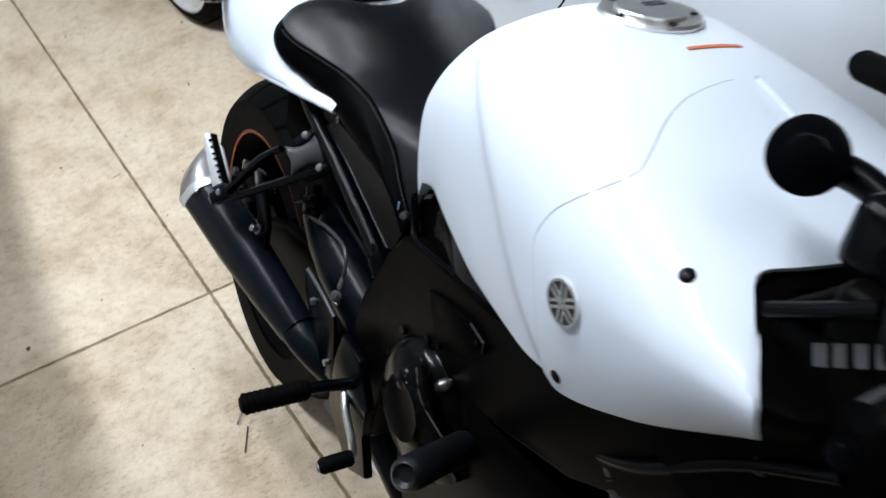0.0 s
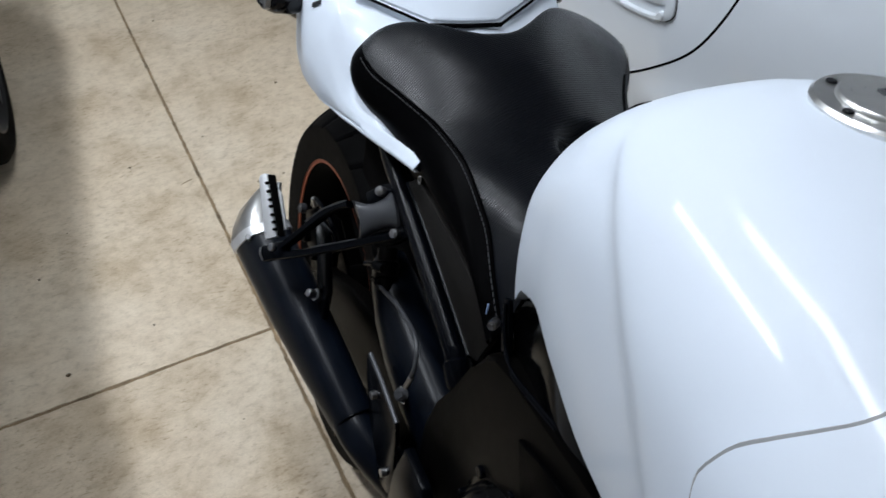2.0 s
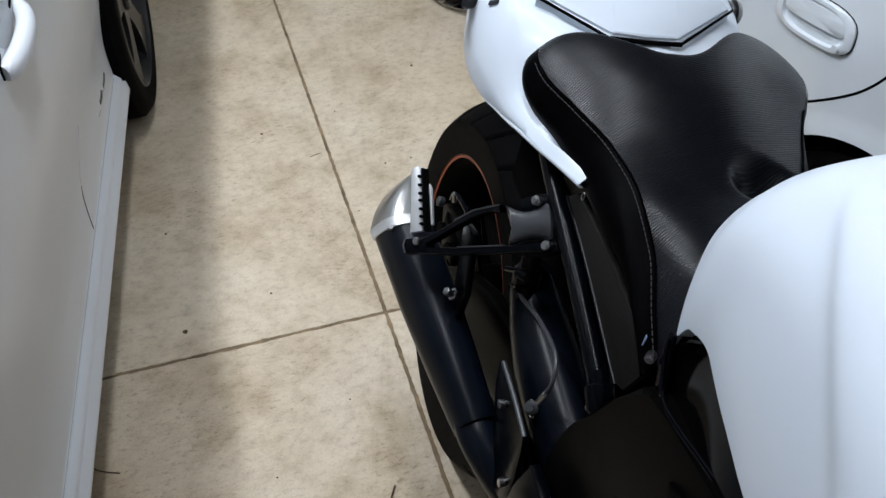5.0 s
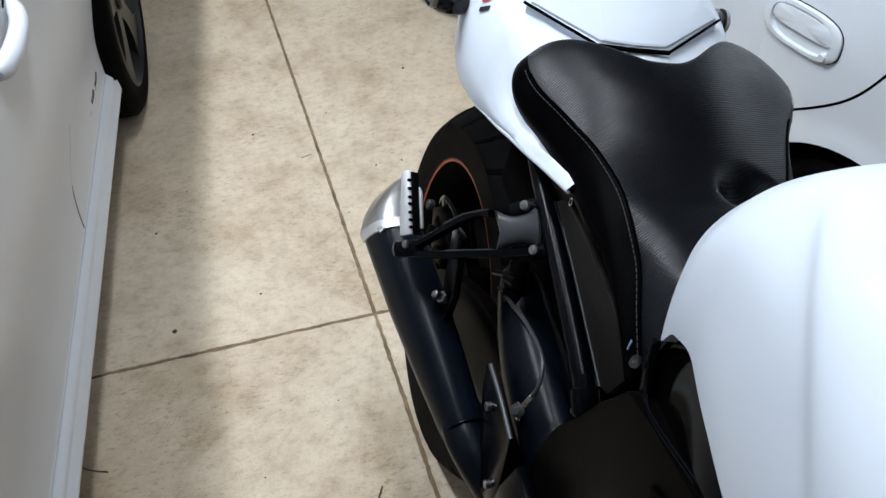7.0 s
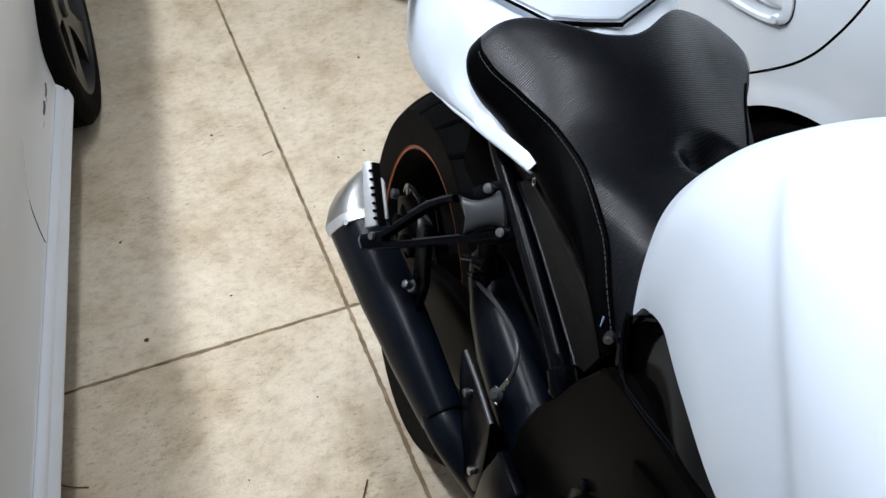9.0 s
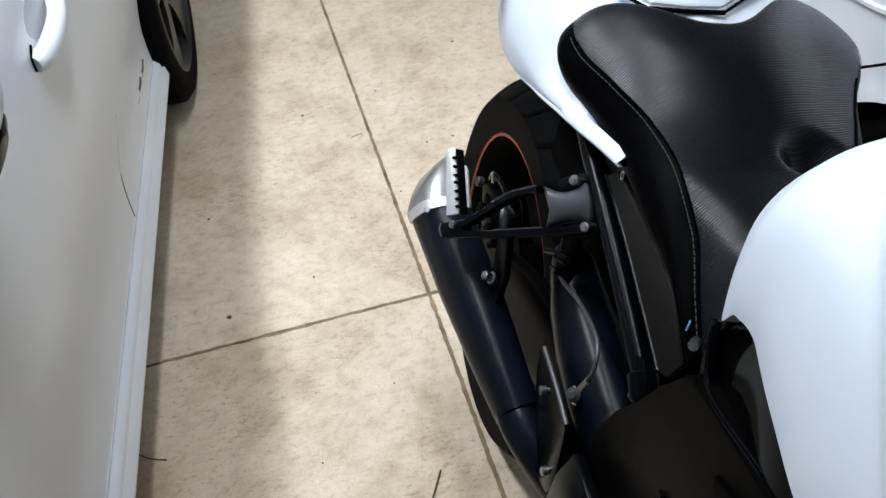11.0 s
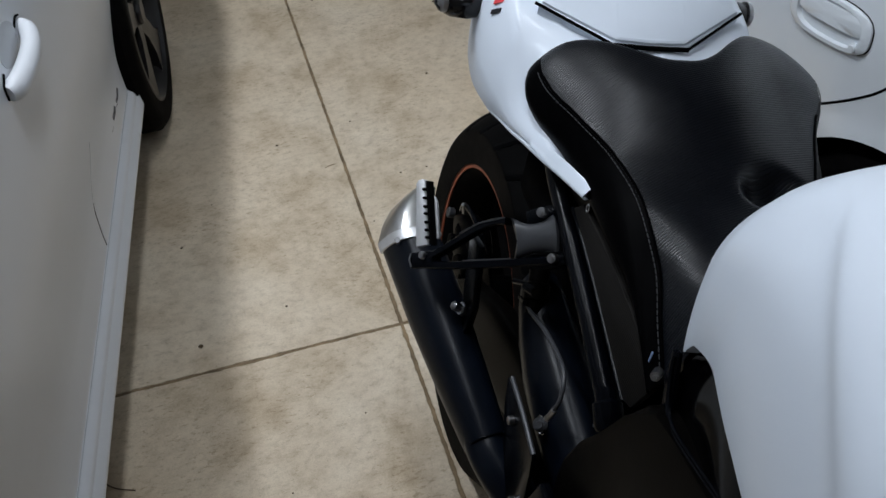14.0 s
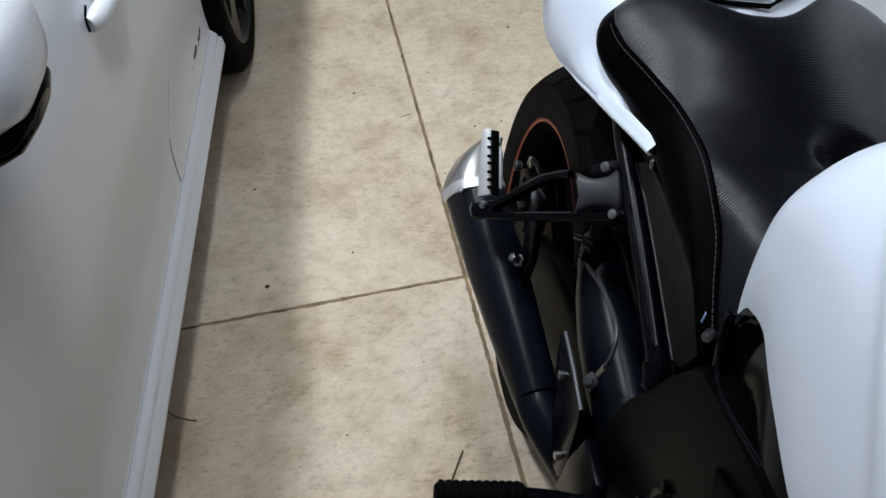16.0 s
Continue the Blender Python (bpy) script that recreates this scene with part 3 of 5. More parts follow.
for y, z in ((-0.951, 1.038), (-0.875, 0.879)):
    p, n = on_tank(y, z, -1, 0.0035)
    screw = part("cover_screw", turned(p - n * 0.003, p + n * 0.0022, [(0, 0.005), (0.3, 0.0066), (0.8, 0.0062), (1, 0.0030)], 16), M_BLACK, bike, "black cover screw")

# filler cap
cap_c = Vector((0.003, -0.667, 1.1030))
cap_n = Vector((0, 0.10, 1)).normalized()
cap = part("fuel_cap", turned(cap_c - cap_n * 0.010, cap_c + cap_n * 0.0032, [(0, 0.050), (0.8, 0.051), (1, 0.0485)], 40), M_ALU, bike, "silver metal fuel cap with key slot")
flap = part("cap_flap", turned(cap_c + cap_n * 0.003, cap_c + cap_n * 0.0065, [(0, 0.036), (0.6, 0.0355), (1, 0.034)], 36), M_ALU, cap, "grey metal lock flap")
_, cu_, cv_ = basis(cap_n)
part("key_slot", loft([[cap_c + cap_n * h + cu_ * (0.010 + 0.013 * a) + cv_ * (-0.010 + 0.0055 * b) for a, b in ((-1, -0.6), (-0.8, -1), (0.8, -1), (1, -0.6), (1, 0.6), (0.8, 1), (-0.8, 1), (-1, 0.6))] for h in (0.0055, 0.0071)]), M_INK, flap, "dark key slot")
for k in range(5):
    a = 2 * math.pi * k / 5 + 0.5
    q = cap_c + cap_n * 0.0025 + (math.cos(a) * cu_ + math.sin(a) * cv_) * 0.041
    part("cap_bolt", cyl(q, q + cap_n * 0.0022, 0.0038, 12), M_BLACK, cap)
part("orange_mark", strip([tank_point(-0.745 - 0.0006 * k, v, 0.0006) for k, v in enumerate((-0.020, 0.004, 0.034, 0.066))], 0.005, (0, 0, 1), 0.0006), M_ORANGE, bike, "small orange stripe decal")

# seat
SEAT_Y = [-0.46, -0.42, -0.36, -0.30, -0.24, -0.185, -0.13, -0.085, -0.05]
SEAT_W = [0.102, 0.097, 0.088, 0.088, 0.100, 0.124, 0.147, 0.154, 0.154]
SEAT_SEAM_Z = [0.742, 0.768, 0.802, 0.824, 0.834, 0.838, 0.842, 0.848, 0.850]
SEAT_TOP = [0.850, 0.838, 0.830, 0.832, 0.846, 0.866, 0.885, 0.893, 0.895]
SEAT_LOW_W = [0.112, 0.112, 0.112, 0.114, 0.118, 0.128, 0.141, 0.149, 0.150]
SEAT_LOW_Z = [0.728, 0.752, 0.774, 0.781, 0.785, 0.784, 0.784, 0.796, 0.812]


def seat_rear(x):
    return -0.113 + (0.075 + 0.008 * sstep(0.05, 0.15, x)) * sstep(0.01, 0.125, abs(x))


def seat_point(s, t):
    """s from the nose to the rear, t across: -0.62 to 0.62 the top, beyond that the sides."""
    yref = SEAT_Y[0] + (SEAT_Y[-1] - SEAT_Y[0]) * s
    ws, zs, zt = ip(yref, SEAT_Y, SEAT_W), ip(yref, SEAT_Y, SEAT_SEAM_Z), ip(yref, SEAT_Y, SEAT_TOP)
    wb, zb = ip(yref, SEAT_Y, SEAT_LOW_W), ip(yref, SEAT_Y, SEAT_LOW_Z)
    a, sg = abs(t), (-1 if t < 0 else 1)
    if a > 0.62:
        q = (a - 0.62) / 0.38
        x = ws + (wb - ws) * q + (0.010 + 0.006 * sstep(-0.2, -0.1, yref)) * math.sin(q * math.pi)
        z = zs + (zb - zs) * q
    else:
        q = a / 0.62
        x = ws * q
        z = zt + (zs - zt) * (q ** (3.7 if t < 0 else 2.9))
        z -= 0.003 * math.exp(-((x / 0.06) ** 2)) * sstep(-0.18, -0.08, yref)
    x *= sg * (1 - 0.20 * max(0, (s - 0.74) / 0.26) ** 3)
    x += 0.010 * sstep(-0.30, -0.12, yref)
    if t > 0:
        x += (0.034 * sstep(-0.40, -0.22, yref) + 0.012 * sstep(-0.2, -0.1, yref)) * min(1, a / 0.62)
    y = SEAT_Y[0] + (seat_rear(x) - SEAT_Y[0]) * s
    # pressed hollow beside the nose
    dent = ((x - 0.058) / 0.034) ** 2 + ((y + 0.293) / 0.024) ** 2
    z -= 0.029 * math.exp(-dent ** 2)
    z -= max(0, z - 0.79) * 0.8 * sstep(0.90, 1.0, s) ** 3
    return Vector((x, y, z))


def seat_patch(t0, t1, n):
    return loft([[seat_point(i / 110, t0 + (t1 - t0) * k / n) for k in range(n + 1)] for i in range(111)], closed=False)


seat = part("seat", seat_patch(-0.62, 0.62, 80), M_SEAT, bike, "black weave-embossed vinyl rider seat with stitched edge", angle=80)
for s in (-1, 1):
    part("seat_side", seat_patch(s * 0.62, s, 10), M_VINYL, seat, "smooth black vinyl seat side", angle=80)
    pts = [seat_point(i / 70, s * 0.62) + Vector((s * 0.0006, 0, 0.0002)) for i in range(2, 60 if s < 0 else 50)]
    part("seat_piping", tube(pts, 0.0016, 6, 1), M_VINYL, seat, "black piped seat seam")
    bm = bmesh.new()
    pts = [seat_point(i / 70, s * 0.645) + Vector((s * 0.0010, 0, 0.0006)) for i in range(2, 62)]
    for a, b in zip(pts, pts[1:]):
        t = tube([a.lerp(b, 0.15), a.lerp(b, 0.85)], 0.00055, 5, 1)
        me = bpy.data.meshes.new("stitch")
        t.to_mesh(me)
        t.free()
        bm.from_mesh(me)
        bpy.data.meshes.remove(me)
    tagged(part("stitching", bm, M_THREAD, seat, "row of pale grey stitches"), kind="stuff")
part("seat_base", box(-0.080, -0.40, 0.70, 0.080, -0.11, 0.785, 0.01), M_MATT, seat)

# tail
TAIL = [(-0.244, 0.122, 0.783, 0.114, 0.799, 0.09, 0.77, 0.75), (-0.20, 0.131, 0.776, 0.125, 0.795, 0.10, 0.77, 0.75), (-0.145, 0.143, 0.766, 0.136, 0.788, 0.10, 0.80, 0.815),
        (-0.11, 0.150, 0.760, 0.136, 0.793, 0.10, 0.848, 0.864), (-0.08, 0.156, 0.754, 0.141, 0.800, 0.10, 0.862, 0.871), (-0.05, 0.160, 0.748, 0.146, 0.826, 0.11, 0.866, 0.870),
        (-0.01, 0.167, 0.741, 0.149, 0.862, 0.11, 0.876, 0.876), (0.04, 0.169, 0.737, 0.145, 0.882, 0.10, 0.890, 0.892), (0.09, 0.166, 0.745, 0.136, 0.897, 0.09, 0.906, 0.910),
        (0.14, 0.156, 0.772, 0.124, 0.910, 0.08, 0.920, 0.925), (0.22, 0.122, 0.832, 0.100, 0.926, 0.06, 0.945, 0.950), (0.34, 0.062, 0.900, 0.046, 0.955, 0.02, 0.965, 0.968)]
TAIL_COLS = list(zip(*TAIL))


def tail_half(y):
    wo, zl, w3, z3, w4, z4, zt = (ip(y, TAIL_COLS[0], TAIL_COLS[c]) for c in range(1, 8))
    return [(0.0, zl + 0.012), (wo - 0.03, zl + 0.008), (wo - 0.006, zl), (wo, zl + 0.008), (wo + 0.001, zl + (z3 - zl) * 0.35), (wo - 0.002, zl + (z3 - zl) * 0.6), (wo * 0.4 + w3 * 0.6, zl + (z3 - zl) * 0.88), (w3, z3), (w3 * 0.85 + w4 * 0.15, z3 + (z4 - z3) * 0.3), (w4, z4), (0.0, zt)]


def tail_mesh():
    rings = []
    for k in range(71):
        y = TAIL[0][0] + (TAIL[-1][0] - TAIL[0][0]) * k / 70
        half = tail_half(y)
        rings.append([Vector((-x, y, z)) for x, z in half] + [Vector((x, y, z)) for x, z in half[-2:0:-1]])
    return loft(rings)


part("tail_fairing", tail_mesh(), M_WHITE, bike, "glossy white tail fairing", angle=50)


for sgn in (-1, 1):
    part("tail_lip", tube([Vector((sgn * (tail_half(y)[3][0] - 0.003), y, tail_half(y)[2][1] + 0.004)) for y in [-0.243 + 0.012 * k for k in range(20)]], 0.0045, 10, 1, [0.0045, 0.0042, 0.003, 0.0008]), M_WHITE, bike, "rolled lower edge of the tail")


def on_tail(y, z, sgn, lift=0.0012):
    half = tail_half(y)[3:8]
    x = ip(z, [p[1] for p in half], [p[0] for p in half])
    return Vector((sgn * (x + lift), y, z))


def cowl_mesh():
    rows = [[(-0.128, -0.010, 0.886), (-0.055, -0.0765, 0.8758), (-0.012, -0.0805, 0.8750), (0.031, -0.0795, 0.8754), (0.128, -0.010, 0.886)],
            [(-0.122, -0.006, 0.892), (-0.052, -0.0700, 0.8815), (-0.011, -0.0740, 0.8815), (0.030, -0.0730, 0.8815), (0.122, -0.006, 0.892)],
            [(-0.100, 0.006, 0.903), (-0.042, -0.030, 0.899), (0.0, -0.032, 0.899), (0.042, -0.030, 0.899), (0.100, 0.006, 0.903)],
            [(-0.086, 0.09, 0.942), (-0.040, 0.06, 0.938), (0.0, 0.06, 0.940), (0.040, 0.06, 0.938), (0.086, 0.09, 0.942)],
            [(-0.058, 0.24, 0.970), (-0.030, 0.24, 0.976), (0.0, 0.24, 0.977), (0.030, 0.24, 0.976), (0.058, 0.24, 0.970)],
            [(-0.045, 0.33, 0.966), (-0.025, 0.33, 0.969), (0.0, 0.33, 0.969), (0.025, 0.33, 0.969), (0.045, 0.33, 0.966)]]
    bm = loft([[Vector(p) for p in r] for r in rows], closed=False)
    g = bmesh.ops.extrude_edge_only(bm, edges=[e for e in bm.edges if e.is_boundary])
    for v in [e for e in g["geom"] if isinstance(e, bmesh.types.BMVert)]:
        v.co.z -= 0.05
        v.co.x *= 0.97
    bmesh.ops.bevel(bm, geom=[e for e in bm.edges if len(e.link_faces) == 2 and e.calc_face_angle(0) > 0.15], offset=0.003, segments=2, affect="EDGES")
    return bm


part("seat_cowl", cowl_mesh(), M_WHITE, bike, "white faceted pillion seat cowl", angle=20)
part("cowl_gap", tube([(-0.131, -0.008, 0.884), (-0.057, -0.0803, 0.8735), (0.033, -0.0833, 0.8730), (0.131, -0.008, 0.884)], 0.0019, 6, 1), M_GAP, bike, "dark gap round the cowl")
part("cowl_lip", tube([(-0.057, -0.0818, 0.8742), (-0.012, -0.0855, 0.8742), (0.033, -0.0848, 0.8738)], 0.0028, 6, 4), M_GAP, bike)
part("tail_clip", loft([[Vector((-0.117, -0.250, 0.777)) + Vector((0.0, math.sin(a) * (0.0030 + 0.0008 * math.cos(b)), math.cos(a) * (0.0046 + 0.0008 * math.cos(b)))) + Vector((math.sin(b) * 0.0008, 0, 0)) for b in [math.pi * q / 3 for q in range(6)]] for a in [math.pi * k / 10 for k in range(20)]], loop=True), M_STEEL, bike, "small steel wire clip")


def decal(corners, sgn, mat):
    bm = bmesh.new()
    top = [bm.verts.new(on_tail(y, z, sgn, 0.0012)) for y, z in corners]
    low = [bm.verts.new(on_tail(y, z, sgn, -0.003)) for y, z in corners]
    bm.faces.new(top)
    bm.faces.new(low[::-1])
    n = len(top)
    for i in range(n):
        bm.faces.new((top[i], top[(i + 1) % n], low[(i + 1) % n], low[i]))
    return part("tail_decal", bm, mat, bike, "small decal bar", smooth=False)


# plain decal bars on both flanks: two red marks of three strokes each and a dark bar
for sgn in (-1, 1):
    def sk(u, v, y0=0.043, z0=0.841, ay=0.0275, az=0.046, by=-0.0165, bz=0.0115):
        return (y0 + ay * u + by * v, z0 + az * u + bz * v)
    for quad, mat in (([(0.98, 0.0), (0.64, 0.0), (0.64, 0.25), (0.98, 0.25)], M_RED), ([(0.98, 0.32), (0.70, 0.32), (0.70, 0.55), (0.98, 0.55)], M_RED), ([(0.98, 0.6), (0.92, 0.6), (0.92, 1.0), (0.98, 1.0)], M_RED),
                      ([(0.58, 0.0), (0.50, 0.0), (0.50, 1.0), (0.58, 1.0)], M_RED), ([(0.50, 0.70), (0.30, 0.05), (0.30, 0.32), (0.50, 0.98)], M_RED), ([(0.30, 0.0), (0.22, 0.0), (0.22, 1.0), (0.30, 1.0)], M_RED),
                      ([(0.10, 0.0), (0.0, 0.0), (0.0, 1.0), (0.10, 1.0)], M_INK)):
        decal([sk(u, v) for u, v in quad], sgn, mat)

# rear indicators
for sgn in (-1, 1):
    c = Vector((sgn * 0.184, 0.10, 0.827))
    ind = part("indicator", turned(c + Vector((sgn * 0.036, 0, 0.0)), c - Vector((sgn * 0.034, 0, 0)), [(0, 0.004), (0.08, 0.012), (0.3, 0.019), (0.6, 0.021), (0.9, 0.017), (1, 0.010)], 20), M_LAMP_SMOKE, bike, "smoked rear indicator")
    part("indicator_rim", turned(c + Vector((sgn * 0.034, 0, 0.003)), c + Vector((sgn * 0.022, 0, 0.003)), [(0, 0.008), (0.5, 0.0165), (1, 0.0175)], 20), M_STEEL, ind)
    part("indicator_stem", tube([c - Vector((sgn * 0.03, 0, 0)), c - Vector((sgn * 0.06, 0.005, -0.004)), c - Vector((sgn * 0.09, 0.01, 0.0))], 0.009, 8), M_BLACK, ind)

# exhaust
MUF_A, MUF_B = Vector((-0.222, 0.005, 0.508)), Vector((-0.163, -0.268, 0.420))
md = MUF_B - MUF_A


def muffler_ring(p, d, w, h, power=2.8):
    d, u, v = basis(d)
    ring = []
    for k in range(36):
        a = 2 * math.pi * k / 36
        ca, sa = math.cos(a), math.sin(a)
        r = 1.0 / ((abs(ca) ** power + abs(sa) ** power) ** (1 / power))
        ring.append(p + u * (ca * r * w / 2) + v * (sa * r * h / 2))
    return ring


def slanted(ring, amount, low=0.0):
    """Lean a ring so that its outer side, and by low its under side, lies further back along the can."""
    cx, cz = sum(p.x for p in ring) / len(ring), sum(p.z for p in ring) / len(ring)
    back = -md.normalized()
    return [p + back * ((cx - p.x) * amount + (cz - p.z) * low) for p in ring]


muffler = part("muffler", loft([slanted(muffler_ring(MUF_A + md * t, md, w, h), 0.04 * max(0, 1 - (t + 0.06) / 0.4), 0.36 * max(0, 1 - (t + 0.06) / 0.4)) for t, w, h in ((-0.04, 0.066, 0.098), (0.0, 0.068, 0.099), (0.35, 0.068, 0.096), (0.7, 0.061, 0.080), (0.95, 0.054, 0.064), (1.0, 0.052, 0.060))]), M_MUFFLER, bike, "blue-black coated short exhaust can with bright end cap")
part("end_band", loft([slanted(muffler_ring(MUF_A - md * t, md, w, w + 0.029, 3.4), 0.04, 0.36) for t, w in ((0.008, 0.0690), (0.011, 0.0712), (0.058, 0.0712), (0.061, 0.069))]), M_PLATE, muffler, "bright clamp band")
part("end_cap", loft([slanted(muffler_ring(MUF_A - md * t + Vector((dx, 0, dz)), md, w, h, 3.4), 0.04 + 0.9 * max(0, t - 0.03), 0.36) for t, w, h, dx, dz in ((0.03, 0.0685, 0.0995, 0, 0), (0.07, 0.0675, 0.098, 0.0005, 0), (0.14, 0.059, 0.094, 0.008, 0.002), (0.21, 0.047, 0.085, 0.019, 0.004), (0.27, 0.033, 0.072, 0.034, 0.006), (0.29, 0.027, 0.064, 0.040, 0.007), (0.291, 0.023, 0.055, 0.040, 0.007), (0.22, 0.022, 0.05, 0.030, 0.004))]), M_ALU, muffler, "brushed aluminium end cap")
part("band_screw", cyl((-0.2470, -0.017, 0.535), (-0.2500, -0.021, 0.5415), 0.0042, 12), M_STEEL, muffler)
part("link_pipe", tube([MUF_B - md * 0.06, MUF_B + md * 0.05, MUF_B + Vector((0.022, -0.046, -0.024)), MUF_B + Vector((0.058, -0.088, -0.062)), (-0.075, -0.40, 0.30), (-0.05, -0.50, 0.22)], 0.0275, 20, 8, [0.0262, 0.0275, 0.0285, 0.030, 0.030, 0.030]), M_MUFFLER, bike, "black exhaust link pipe")
part("weld_seam", loft([muffler_ring(MUF_B + md * t, md, w, w * 1.14) for t, w in ((-0.006, 0.050), (-0.002, 0.0532), (0.002, 0.0532), (0.006, 0.050))]), M_BLACK, muffler, "thin welded seam")
part("muffler_bolt", turned((-0.182, -0.142, 0.528), (-0.200, -0.145, 0.540), [(0, 0.0085), (0.4, 0.0085), (0.42, 0.0058), (0.95, 0.0058), (1, 0.004)], 6), M_STEEL, bike, "steel hanger bolt")
part("muffler_bracket", plate([(-0.10, 0.62), (-0.13, 0.53), (-0.135, 0.485), (-0.155, 0.485), (-0.165, 0.55), (-0.14, 0.63)], 0.010, lambda a, b, d: Vector((-0.172 - d, a, b))), M_BLACK, bike, "black muffler bracket")

# pillion peg hanger: a waisted casting on the subframe and two thin arms to the peg pivot, in one slanting plane
PIV = Vector((-0.2308, -0.1016, 0.584))
HU, HV, HN = Vector((0.5602, -0.539, 0.629)), Vector((-0.013, 0.7535, 0.6573)), Vector((-0.8283, -0.3764, 0.4151))


def hp(u, v, w=0.0):
    return PIV + HU * u + HV * v + HN * w


def saddle_mesh():
    """Convex across, with hollowed upper and lower edges and a scooped outer end; t runs from the lower to the upper edge."""
    def face(f, t, w):
        c = 2 * t - 1
        u0 = 0.1440 - 0.0170 * abs(c) ** 1.8
        u1 = 0.1985 - 0.0120 * abs(c) ** 2
        q = u0 + (u1 - u0) * f
        hi = 0.0115 + 0.0165 * (1 - f) ** 2.4 + 0.0110 * f ** 2.6
        lo = -0.0135 - 0.0085 * (1 - f) ** 2.4 - 0.0070 * f ** 2.6
        v = (hi + lo) / 2 + (hi - lo) / 2 * math.sin(c * math.pi / 2)
        return hp(q, v, w + 0.011 * math.cos(c * math.pi / 2) - 0.006)
    rows = []
    for k in range(17):
        f = k / 16
        rows.append([face(f, i / 16, 0.0) for i in range(17)] + [face(f, i / 16, -0.005) for i in range(16, -1, -1)])
    return loft(rows)


def bar(points, wide, deep):
    """A flat-sided bar through plane points."""
    rings = []
    pts = smooth_path([hp(*p) for p in points], 6)
    for i, p in enumerate(pts):
        d = (pts[min(i + 1, len(pts) - 1)] - pts[max(i - 1, 0)]).normalized()
        e = HN.cross(d).normalized()
        rings.append([p + e * (a * wide) + HN * (b * deep) for a, b in ((-0.5, -0.5), (0.5, -0.5), (0.5, 0.35), (0.36, 0.5), (-0.36, 0.5), (-0.5, 0.35))])
    return loft(rings)


hanger = part("peg_hanger", saddle_mesh(), M_HANGER, bike, "dark grey cast pillion peg hanger", angle=50)
part("hanger_arm", bar([(0.128, 0.0240, -0.002), (0.112, 0.0262, -0.002), (0.088, 0.0222, -0.001), (0.0608, 0.0140, 0), (0.026, 0.0025, 0.001), (0.004, -0.0030, 0.001)], 0.0085, 0.014), M_BLACK, hanger)
part("hanger_arm", bar([(0.190, -0.0300, -0.004), (0.160, -0.0268, -0.003), (0.1315, -0.0250, -0.002), (0.0591, -0.0190, 0), (0.002, -0.0120, 0)], 0.0095, 0.014), M_BLACK, hanger)
# hair-thin grey tubes painting the glints along the black arms
for t0, t1 in (((0.1275, 0.0280, 0.0045), (0.090, 0.0272, 0.0055)), ((0.090, 0.0272, 0.0055), (0.060, 0.0190, 0.0065)), ((0.132, -0.0205, 0.004), (0.062, -0.0145, 0.006))):
    part("arm_glint", tube([hp(*t0), hp(*t1)], 0.0009, 6, 1), M_GREY, hanger)
for v0 in (0.0262, -0.0285):
    part("hanger_flange", bar([(0.150, v0 * 0.93, -0.014), (0.176, v0, -0.012), (0.198, v0 * 0.9, -0.012)], 0.017, 0.012), M_BLACK, hanger)
part("peg_pivot", plate([(-0.0245, -0.0125), (-0.0235, 0.0065), (0.014, 0.0045), (0.016, -0.0165), (-0.022, -0.0140)], 0.018, lambda a, b, d: hp(a, b, -0.010 + d), 0.003), M_BLACK, hanger)
part("pivot_bolt", turned(hp(0, 0, 0.007), hp(0, 0, 0.0125), [(0, 0.0052), (0.6, 0.0052), (1, 0.0040)], 16), M_STEEL, hanger)
part("pivot_clip", tube([hp(-0.021, -0.012, 0.008), hp(-0.0225, -0.003, 0.009), hp(-0.020, 0.005, 0.008)], 0.0012, 6), M_STEEL, hanger)
for uu, vv in ((0.1764, 0.0262), (0.1860, -0.0270)):
    part("hanger_bolt", turned(hp(uu, vv, -0.008), hp(uu + 0.003, vv, 0.006), [(0, 0.0058), (0.75, 0.0060), (0.9, 0.0052), (0.92, 0.0030), (1, 0.0028)], 14), M_STEEL, hanger, "bright steel bolt")
peg = part("pillion_peg", plate([(-0.0145, 0.0125), (0.0060, 0.0125), (0.0072, 0.0900), (0.0040, 0.0960), (-0.0040, 0.0960), (-0.0080, 0.0920)], 0.009, lambda a, b, d: hp(a, b, -0.004 + d), 0.0015), M_PLATE, bike, "bright folded pillion peg with black rubber studs")
part("peg_rubber", plate([(0.0072, 0.012), (0.0108, 0.012), (0.0108, 0.0925), (0.0072, 0.0935)], 0.012, lambda a, b, d: hp(a, b, -0.008 + d), 0.001), M_RUBBER, peg)
part("peg_edge", plate([(0.0112, 0.020), (0.0150, 0.020), (0.0150, 0.066), (0.0112, 0.074)], 0.004, lambda a, b, d: hp(a, b, -0.010 + d), 0.0008), M_PLATE, peg)
for v0 in (0.0217, 0.0310, 0.0406, 0.0516, 0.0603, 0.0712, 0.0822):
    part("peg_stud", turned(hp(0.0062, v0, 0.003), hp(0.0062, v0, 0.0085), [(0, 0.0021), (0.7, 0.0021), (1, 0.0013)], 10), M_RUBBER, peg)
